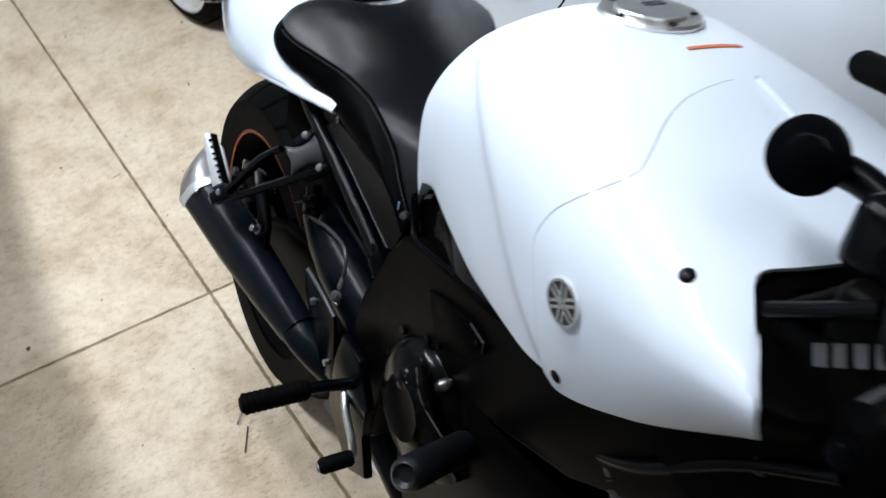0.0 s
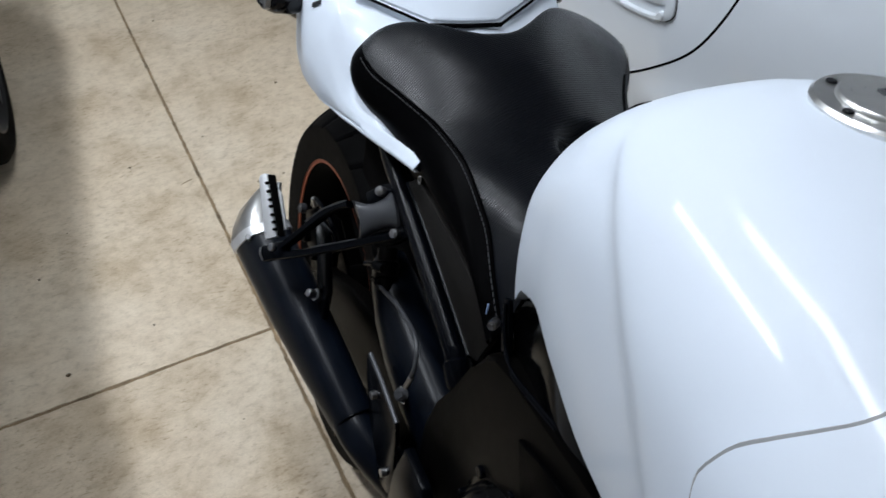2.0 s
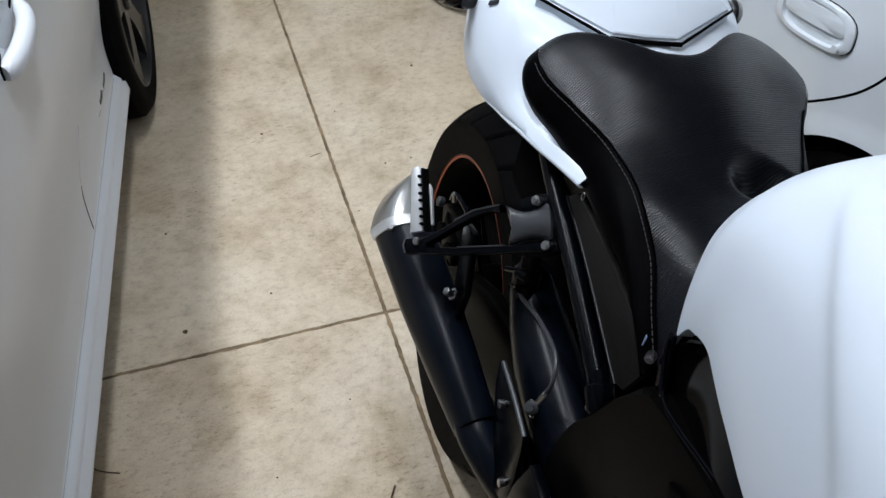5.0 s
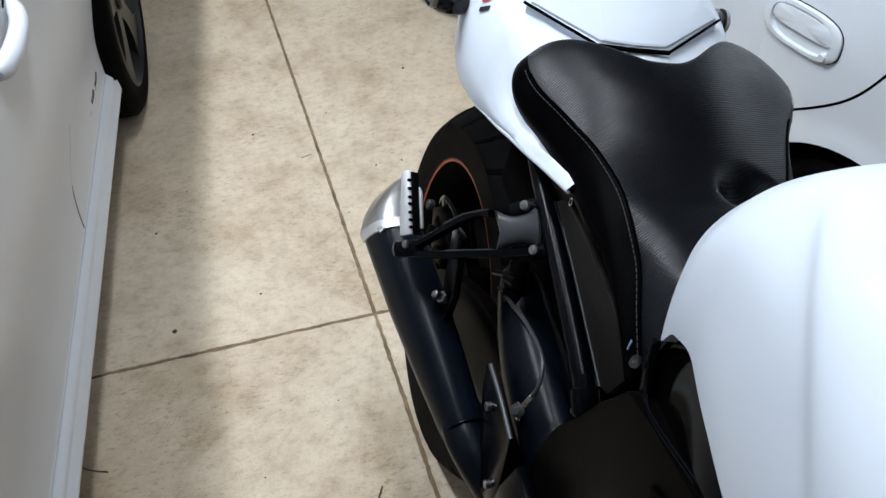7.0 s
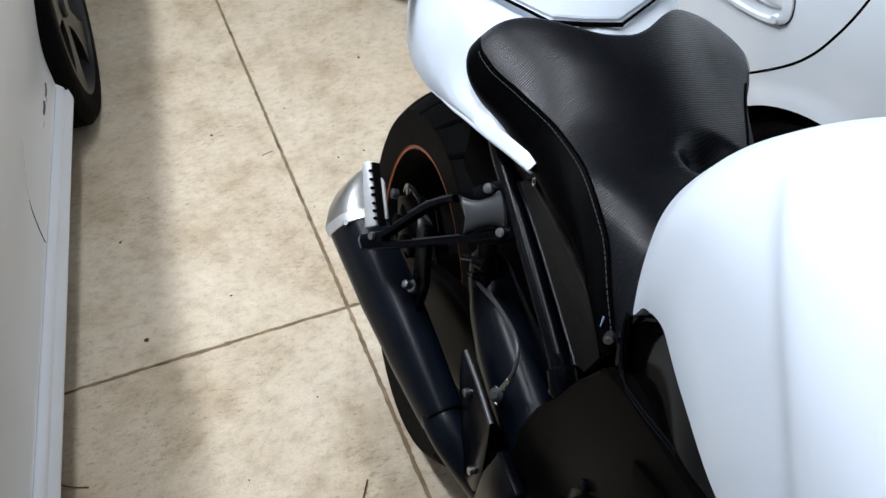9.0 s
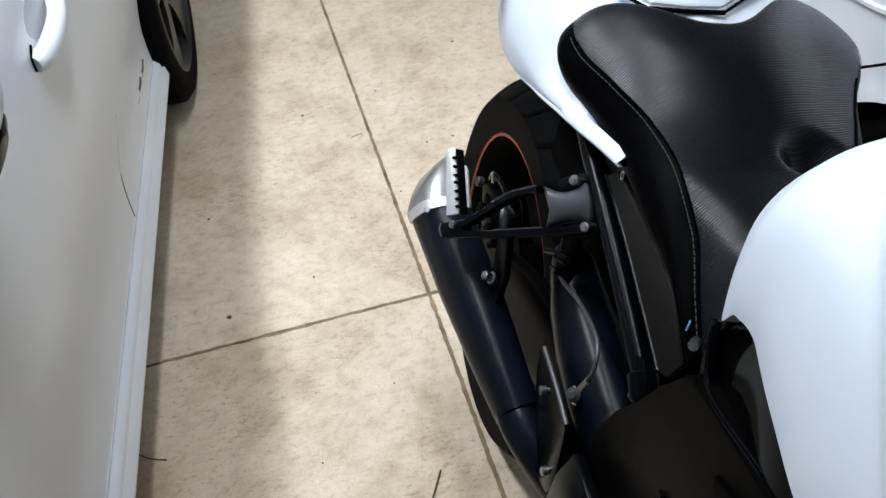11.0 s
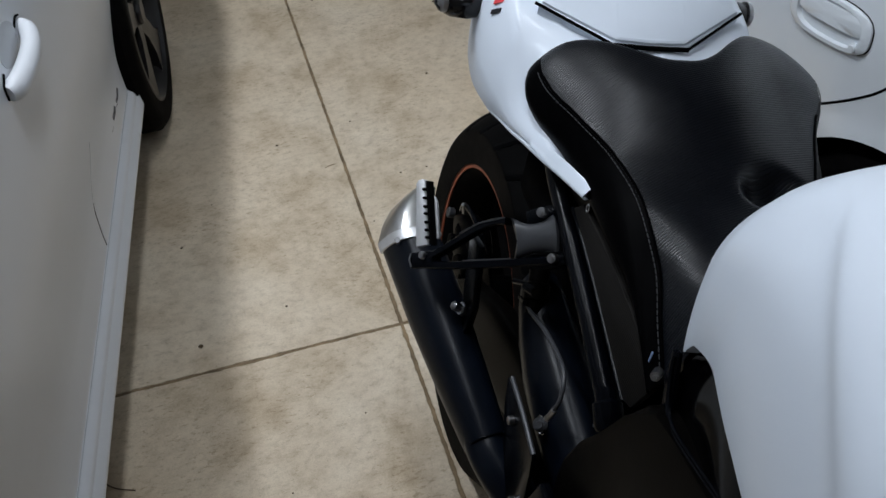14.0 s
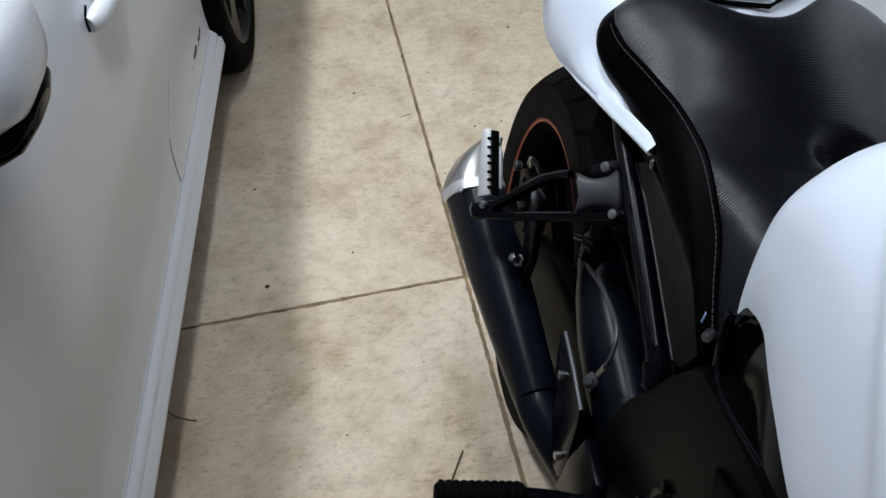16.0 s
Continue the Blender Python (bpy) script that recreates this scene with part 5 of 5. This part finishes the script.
# ---- cars ----
def car_wheel(car, c, R, width, rim_r, mat, out):
    """A road wheel; out: +1 or -1, the way its face looks along x."""
    c = Vector(c)
    w = empty("wheel")
    w.parent = car
    prof = [(-0.5, rim_r), (-0.52, min(rim_r + 0.03, R - 0.028)), (-0.5, R - 0.02), (-0.42, R - 0.003), (0, R), (0.42, R - 0.003), (0.5, R - 0.02), (0.52, min(rim_r + 0.03, R - 0.028)), (0.5, rim_r)]
    part("tyre", loft([[c + Vector((x * width, math.cos(2 * math.pi * i / 64) * r, math.sin(2 * math.pi * i / 64) * r)) for x, r in prof] for i in range(64)], closed=False, loop=True), M_RUBBER, w, "black rubber tyre")
    h = out * width * 0.5
    rimp = [(h * 0.98, rim_r + 0.004), (h * 1.02, rim_r - 0.006), (h * 0.8, rim_r - 0.022), (h * -0.6, rim_r - 0.03), (h * -0.6, rim_r - 0.002)]
    rim = part("rim", loft([[c + Vector((x, math.cos(2 * math.pi * i / 64) * r, math.sin(2 * math.pi * i / 64) * r)) for x, r in rimp] for i in range(64)], closed=True, loop=True), mat, w, "cast alloy rim")
    for k in range(5):
        a = 2 * math.pi * k / 5 + 0.25
        d, e = Vector((0, math.cos(a), math.sin(a))), Vector((0, -math.sin(a), math.cos(a)))
        ringz = []
        for t, hw in ((0.03, 0.036), (0.4, 0.027), (0.72, 0.036), (0.9, 0.056), (1.0, 0.078)):
            q = c + d * (t * (rim_r - 0.012)) + Vector((h * (0.92 - 0.12 * (1 - t) ** 2), 0, 0))
            ringz.append([q + e * hw, q - e * hw, q - e * hw * 0.8 - Vector((out * 0.022, 0, 0)), q + e * hw * 0.8 - Vector((out * 0.022, 0, 0))])
        part("spoke", loft(ringz), mat, rim)
    part("hub_cap", cyl(c + Vector((h * 0.6, 0, 0)), c + Vector((h * 0.95, 0, 0)), 0.032, 20), mat, rim)
    part("brake_drum", cyl(c + Vector((h * -0.2, 0, 0)), c + Vector((h * 0.3, 0, 0)), rim_r * 0.72, 28), M_GAP, w)
    return w


def car_shell(car, prof, length0, length1, arches, width, mat, out, z_belt, plan):
    """Both flanks as one skin from sill to belt with round wheel openings; prof: heights and side offsets (outward); plan: tuck of the ends."""
    zs, xs = [p[0] for p in prof], [p[1] for p in prof]

    def skin(a, z):
        o = ip(z, zs, xs) - plan(a)
        return o

    cols = sorted(set([length0 + (length1 - length0) * k / 90 for k in range(91)] + [c + r * math.cos(math.pi * k / 40) for c, _, r in arches for k in range(41)]))

    def low(a):
        z = zs[0]
        for c, cz, r in arches:
            if abs(a - c) < r:
                z = max(z, cz + math.sqrt(r * r - (a - c) ** 2))
        return z

    rows = sorted(set(zs + [zs[0] + (z_belt - zs[0]) * k / 24 for k in range(25)]))
    grid = [(z - zs[0]) / (z_belt - zs[0]) for z in rows]
    bm = bmesh.new()
    for side in (1, -1):
        prev = None
        for a in cols:
            zl = low(a)
            col = []
            for f in grid:
                z = zl + (z_belt - zl) * f
                x = skin(a, z)
                if any(abs(a - c) <= r for c, _, r in arches):
                    x += 0.006 * math.exp(-((z - zl) / 0.025) ** 2)
                col.append(bm.verts.new((out * (x if side == 1 else -width - x), a, z)))
            # lip turned inwards
            col.insert(0, bm.verts.new((out * ((skin(a, zl) - 0.05) if side == 1 else -width - skin(a, zl) + 0.05), a, zl)))
            if prev:
                for i in range(len(col) - 1):
                    bm.faces.new((prev[i], col[i], col[i + 1], prev[i + 1]))
            prev = col
    return bm, skin


def upper_body(car, skin, out, width, z_belt, stations, cabin, screens, pillars, mat_body):
    """Bonnet, roof and boot as one skin; screens and side windows are dark panes in it."""
    sa, sz, si = zip(*stations)
    along = [sa[0] + (sa[-1] - sa[0]) * k / 70 for k in range(71)]
    rings = []
    for a in along:
        zc, inset, e = ip(a, sa, sz), ip(a, sa, si), skin(a, z_belt)
        ring = []
        for k in range(33):
            t = 0.5 - 0.5 * math.cos(math.pi * k / 32)
            u = abs(2 * t - 1)
            ring.append(Vector((out * (e + (-width - 2 * e) * t), a, z_belt + (zc - z_belt) * (1 - u ** (2 + 10 * (1 - inset))))))
        rings.append(ring)
    groups = {}
    for i in range(70):
        a = (along[i] + along[i + 1]) / 2
        for k in range(32):
            u = abs(math.cos(math.pi * (k + 0.5) / 32))
            key = ("panel", 0)
            for n_, (b0, b1) in enumerate(screens):
                if b0 < a < b1 and u < 0.72:
                    key = ("windscreen", n_)
            if cabin[0] < a < cabin[1] and 0.80 < u < 0.985 and all(abs(a - p) > 0.05 for p in pillars):
                key = ("side_window", (k > 16, sum(a > p for p in pillars)))
            groups.setdefault(key, []).append((i, k))
    for key in sorted(groups, key=str):
        bm = bmesh.new()
        vs = {}
        for i, k in groups[key]:
            q = []
            for ii, kk in ((i, k), (i + 1, k), (i + 1, k + 1), (i, k + 1)):
                if (ii, kk) not in vs:
                    vs[(ii, kk)] = bm.verts.new(rings[ii][kk])
                q.append(vs[(ii, kk)])
            bm.faces.new(q)
        glass = key[0] != "panel"
        part("roof" if not glass else key[0], bm, M_GLASS if glass else mat_body, car, "dark tinted glass" if glass else "", angle=60)


# left car: faces the camera's side of the garage, its tail to the door
LCAR = pose(-0.505, 0.0, 0, 0, 0, -6.3)
lcar = tagged(empty("white_car", LCAR), "white parked car with scuffed door and dark alloy wheels", "car", group="parked cars")
LPROF = [(0.17, -0.03), (0.198, -0.002), (0.208, 0.006), (0.215, 0.0075), (0.221, 0.0062), (0.2325, -0.0040), (0.2350, -0.0050), (0.2405, -0.0046), (0.2465, -0.0078), (0.2530, -0.0135), (0.258, -0.019), (0.33, -0.021), (0.45, -0.006), (0.60, 0.006), (0.72, 0.006), (0.80, -0.004), (0.88, -0.03), (0.94, -0.055)]
L_ARCH = [(1.035, 0.255, 0.325), (-1.50, 0.255, 0.325)]


def lplan(a):
    return 0.30 * max(0, (a - 1.15) / 0.6) ** 2.2 + 0.45 * max(0, (-1.5 - a) / 0.75) ** 2.2


bm, lskin = car_shell(lcar, LPROF, -2.2, 1.72, L_ARCH, 1.66, M_CAR_L, 1, 0.94, lplan)
part("body", bm, M_CAR_L, lcar, "white painted body, dusty low down", angle=50)
L_ROOF = [(-2.2, 0.66, 0.2), (-2.15, 0.80, 0.3), (-1.5, 0.95, 0.5), (-1.05, 1.0, 0.5), (-0.55, 1.36, 0.72), (0.3, 1.42, 0.75), (1.1, 1.36, 0.72), (1.6, 1.02, 0.6), (1.68, 0.95, 0.4), (1.72, 0.7, 0.2)]
upper_body(lcar, lskin, 1, 1.66, 0.94, L_ROOF[1:-1], (-0.72, 1.35), ((-1.0, -0.56), (1.15, 1.55)), (0.22, 0.95), M_CAR_L)
for yy in (0.965, -1.50):
    car_wheel(lcar, (-0.085, yy, 0.297), 0.297, 0.20, 0.222, M_ALLOY_DARK, 1)
    car_wheel(lcar, (-1.575, yy, 0.297), 0.297, 0.20, 0.222, M_ALLOY_DARK, -1)
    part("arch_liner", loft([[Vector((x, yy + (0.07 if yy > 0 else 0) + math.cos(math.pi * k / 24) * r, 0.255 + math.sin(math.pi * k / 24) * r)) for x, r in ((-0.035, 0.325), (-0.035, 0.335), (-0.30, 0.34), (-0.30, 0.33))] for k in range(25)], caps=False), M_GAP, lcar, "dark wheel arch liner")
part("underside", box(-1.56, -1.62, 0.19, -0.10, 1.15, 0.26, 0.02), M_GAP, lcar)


def on_left(a, z, lift=0.0):
    return Vector((lskin(a, z) + lift, a, z))


def flush_line(on, pts, width=0.004, lift=0.0006):
    path = smooth_path([(a, z, 0) for a, z in pts], 10)
    return tube([on(p.x, p.y, lift - width * 0.35) for p in path], width / 2, 6, 1)


part("sill_gap", flush_line(on_left, [(-1.05, 0.2565), (-0.6, 0.2565), (-0.2, 0.2565), (0.2, 0.2565), (0.66, 0.2565)], 0.0024, 0.0006), M_SHADE, lcar, "thin grey gap above the sill")
part("door_gap", flush_line(on_left, [(0.128, 0.262), (0.131, 0.29), (0.138, 0.325), (0.146, 0.35)], 0.004), M_GAP, lcar, "dark door gap")
part("door_gap", flush_line(on_left, [(0.148, 0.355), (0.170, 0.385), (0.195, 0.412), (0.214, 0.435)], 0.0014), M_SHADE, lcar, "faint upper door gap")
part("door_gap", flush_line(on_left, [(-0.75, 0.29), (-0.80, 0.5), (-0.80, 0.93)], 0.004), M_GAP, lcar)
for pts, w_ in (([(0.592, 0.312), (0.568, 0.305), (0.548, 0.306)], 0.011), ([(0.556, 0.296), (0.534, 0.303)], 0.007), ([(0.520, 0.312), (0.502, 0.308), (0.478, 0.309)], 0.012), ([(0.462, 0.302), (0.436, 0.304)], 0.007)):
    part("scuff", flush_line(on_left, pts, w_, w_ * 0.35 - 0.003), M_SCUFF, lcar, "black scuff on the door edge")
hand = empty("door_handle")
hand.parent = lcar
# not hollowed: a flat grey oval carries the shade of the dished recess
part("recess", loft([[on_left(-0.020 + math.cos(2 * math.pi * k / 28) * 0.052 * f, 0.768 + math.sin(2 * math.pi * k / 28) * 0.025 * f, d) for k in range(28)] for f, d in ((1.0, -0.004), (1.0, 0.0006), (0.9, 0.0010), (0.1, 0.0010))]), M_SHADE, hand, "flat grey oval, shade of the recess behind the handle")
part("grip_bar", tube([on_left(-0.108, 0.741, 0.002), on_left(-0.096, 0.742, 0.010), on_left(-0.060, 0.746, 0.019), on_left(0.000, 0.750, 0.021), on_left(0.040, 0.754, 0.013), on_left(0.058, 0.756, 0.001)], 0.016, 16, 8, [0.012, 0.016, 0.0155, 0.0145, 0.0135, 0.011]), M_CAR_L, hand, "white pull handle")
for pts in ([(-0.114, 0.734), (-0.110, 0.750), (-0.088, 0.760)], [(0.066, 0.768), (0.052, 0.772), (0.030, 0.767)]):
    part("handle_gap", flush_line(on_left, pts, 0.0034, 0.0022), M_GAP, hand, "dark gap at the handle end")
mirror = empty("wing_mirror")
mirror.parent = lcar


def mirror_ring(x, cz, hy, hz, power=2.6, cy=-0.545):
    out = []
    for k in range(32):
        c_, s_ = math.cos(2 * math.pi * k / 32), math.sin(2 * math.pi * k / 32)
        r = 1 / ((abs(c_) ** power + abs(s_) ** power) ** (1 / power))
        out.append(Vector((x, cy + hy * c_ * r, cz + hz * s_ * r)))
    return out


part("mirror_shell", loft([mirror_ring(x, 0.964, 0.092 * f, 0.056 * f) for x, f in ((-0.07, 0.85), (-0.05, 0.97), (0.0, 1.0), (0.05, 0.99), (0.080, 0.92), (0.098, 0.78), (0.107, 0.55), (0.110, 0.25))]), M_CAR_L, mirror, "white mirror shell")
part("mirror_base", loft([mirror_ring(x, 0.906, 0.087 * f, 0.017 * f) for x, f in ((-0.06, 0.8), (-0.04, 1.0), (0.05, 0.99), (0.076, 0.92), (0.091, 0.75), (0.098, 0.4))]), M_COVER, mirror, "black lower mirror housing")
part("mirror_glass", box(-0.045, -0.464, 0.935, 0.06, -0.454, 1.000, 0.004), M_GLASS, mirror, "dark mirror glass")
part("mirror_arm", box(-0.10, -0.60, 0.900, -0.02, -0.51, 0.935, 0.012), M_GLOSS, mirror)

# right car: its nose to the door
RCAR = pose(0.66, -0.3, 0, 0, 0, 8.0)
rcar = tagged(empty("white_car", RCAR), "clean white parked car beside the motorcycle", "car", group="parked cars")
RPROF = [(0.15, -0.05), (0.18, -0.02), (0.24, -0.008), (0.34, -0.006), (0.46, 0.0), (0.56, 0.004), (0.66, 0.002), (0.74, -0.006), (0.82, -0.022), (0.90, -0.05)]
R_ARCH = [(-0.17, 0.265, 0.290), (1.58, 0.265, 0.300)]


def rplan(a):
    return 0.35 * max(0, (a - 1.6) / 0.55) ** 2.2 + 0.40 * max(0, (-0.5 - a) / 0.6) ** 2.2


bm, rskin = car_shell(rcar, RPROF, -1.05, 2.12, R_ARCH, 1.5, M_CAR_R, -1, 0.90, rplan)
part("body", bm, M_CAR_R, rcar, "glossy white painted body", angle=50)
R_ROOF = [(-1.0, 0.92, 0.4), (-0.75, 1.0, 0.5), (-0.35, 1.28, 0.7), (0.3, 1.32, 0.72), (0.8, 1.26, 0.7), (1.25, 0.96, 0.5), (1.8, 0.93, 0.5), (2.08, 0.91, 0.3)]
upper_body(rcar, rskin, -1, 1.5, 0.90, R_ROOF, (-0.42, 1.0), ((-0.72, -0.38), (0.84, 1.2)), (0.0,), M_CAR_R)
for yy, zz in ((-0.17, 0.265), (1.58, 0.265)):
    car_wheel(rcar, (0.082, yy, zz), zz - 0.005, 0.17, 0.220, M_ALLOY_WHITE, -1)
    car_wheel(rcar, (1.418, yy, zz), zz - 0.005, 0.17, 0.220, M_ALLOY_WHITE, 1)
    part("arch_liner", loft([[Vector((x, yy + math.cos(math.pi * k / 24) * r, zz + math.sin(math.pi * k / 24) * r)) for x, r in ((0.035, 0.295), (0.035, 0.305), (0.30, 0.31), (0.30, 0.30))] for k in range(25)], caps=False), M_GAP, rcar, "dark wheel arch liner")
part("underside", box(0.10, -0.52, 0.17, 1.40, 1.62, 0.24, 0.02), M_GAP, rcar)


def on_right(a, z, lift=0.0):
    return Vector((-(rskin(a, z) + lift), a, z))


part("door_gap", flush_line(on_right, [(0.20, 0.43), (0.10, 0.51), (0.035, 0.540), (-0.073, 0.621), (-0.13, 0.70), (-0.165, 0.79), (-0.177, 0.86), (-0.178, 0.90)], 0.005), M_GAP, rcar, "dark door gap")
part("door_gap", flush_line(on_right, [(1.12, 0.20), (1.14, 0.5), (1.10, 0.89)], 0.005), M_GAP, rcar)
rh = empty("door_handle")
rh.parent = rcar


def oval(on, ca, cz, ra, rz, tilt, lift, n=32, power=3.0):
    out = []
    for k in range(n):
        t = 2 * math.pi * k / n
        c_, s_ = math.cos(t), math.sin(t)
        r = 1 / ((abs(c_) ** power + abs(s_) ** power) ** (1 / power))
        a, z = ra * c_ * r, rz * s_ * r
        out.append(on(ca + a * math.cos(tilt) - z * math.sin(tilt), cz + a * math.sin(tilt) + z * math.cos(tilt), lift))
    return out


HA, HZ = 0.042, 0.685
part("handle_shadow_gap", loft([oval(on_right, HA, HZ, a_, z_, -0.06, l) for a_, z_, l in ((0.0848, 0.0375, -0.004), (0.0848, 0.0375, 0.0008), (0.080, 0.033, 0.0008), (0.080, 0.033, -0.004))], loop=True), M_GAP, rh, "dark gap round the handle")
part("handle_bezel", loft([oval(on_right, HA, HZ, 0.083 * s, 0.036 * s, -0.06, l) for s, l in ((1.0, -0.004), (1.0, 0.004), (0.95, 0.006), (0.80, 0.006), (0.76, 0.001), (0.72, -0.006), (0.1, -0.008))]), M_CAR_R, rh, "white oval handle bezel")
part("handle_flap", loft([oval(on_right, HA, HZ + 0.009, 0.066 * s, 0.0165 * s, -0.06, l, 32, 4.5) for s, l in ((1.0, -0.004), (1.0, 0.003), (0.92, 0.005), (0.1, 0.005))]), M_CAR_R, rh)
# grey oval painted in for the shadow slot under the flap
part("flap_shade", loft([oval(on_right, HA, HZ - 0.014, 0.060 * s, 0.0075 * s, -0.06, l) for s, l in ((1.0, -0.006), (1.0, -0.003), (0.1, -0.003))]), M_SHADE, rh)
part("key_cylinder", cyl(on_right(HA - 0.058, HZ - 0.018, 0.0), on_right(HA - 0.058, HZ - 0.018, 0.009), 0.007, 16), M_CAR_R, rh)

# ---- floor litter ----
def grit(x, y, r):
    bm = bmesh.new()
    bmesh.ops.create_icosphere(bm, subdivisions=2, radius=r)
    for v in bm.verts:
        v.co *= 1 + 0.35 * noise.noise(v.co * 300 + Vector((x * 50, y * 50, 0)))
        v.co.z = v.co.z * 0.5 + r * 0.42
        v.co += Vector((x, y, 0))
    tagged(part("grit", bm, M_TWIG), "small dark crumb of grit on the floor", "grit", group="floor litter")


for row in ((-0.400, 0.072, 0.0050), (-0.146, 0.700, 0.0032), (0.298, 0.886, 0.0035), (-0.216, 0.127, 0.0026), (-0.412, 0.389, 0.0030), (0.424, 1.267, 0.0045), (0.077, 1.42, 0.0030),
            (0.051, 0.738, 0.0022), (0.187, 0.484, 0.0025), (0.122, 0.483, 0.0025), (-0.602, -0.131, 0.0025), (-0.33, 0.52, 0.0020), (-0.12, -0.20, 0.0018), (0.02, 0.33, 0.0018), (-0.28, -0.33, 0.0020)):
    grit(*row)


def stalk(points, r):
    tagged(part("grass_stalk", tube(points, r, 6), M_TWIG), "thin dry brown grass stalk on the floor", "grass stalk", group="floor litter")


stalk([(-0.612, -0.186, 0.003), (-0.597, -0.205, 0.004), (-0.578, -0.222, 0.003), (-0.545, -0.237, 0.003)], 0.0013)
stalk([(-0.088, -0.410, 0.003), (-0.098, -0.428, 0.003), (-0.119, -0.466, 0.003)], 0.0014)
tagged(part("grass_stalk", tube([(-0.048, 0.566, 0.001), (-0.036, 0.570, 0.0015), (-0.020, 0.574, 0.001)], 0.0008, 6), M_STRAW), "short pale dry straw on the floor", "grass stalk", group="floor litter")
sheet = [(0.060, -0.450), (0.075, -0.437), (0.30, -0.40), (0.34, -0.92), (0.12, -0.95), (0.085, -0.92), (0.070, -0.70)]
tagged(part("paper_sheet", plate(sheet, 0.002, lambda a, b, d: Vector((a, b, 0.001 + d)), 0.0006), M_PAPER), "white paper sheet lying on the floor under the motorcycle", "paper")
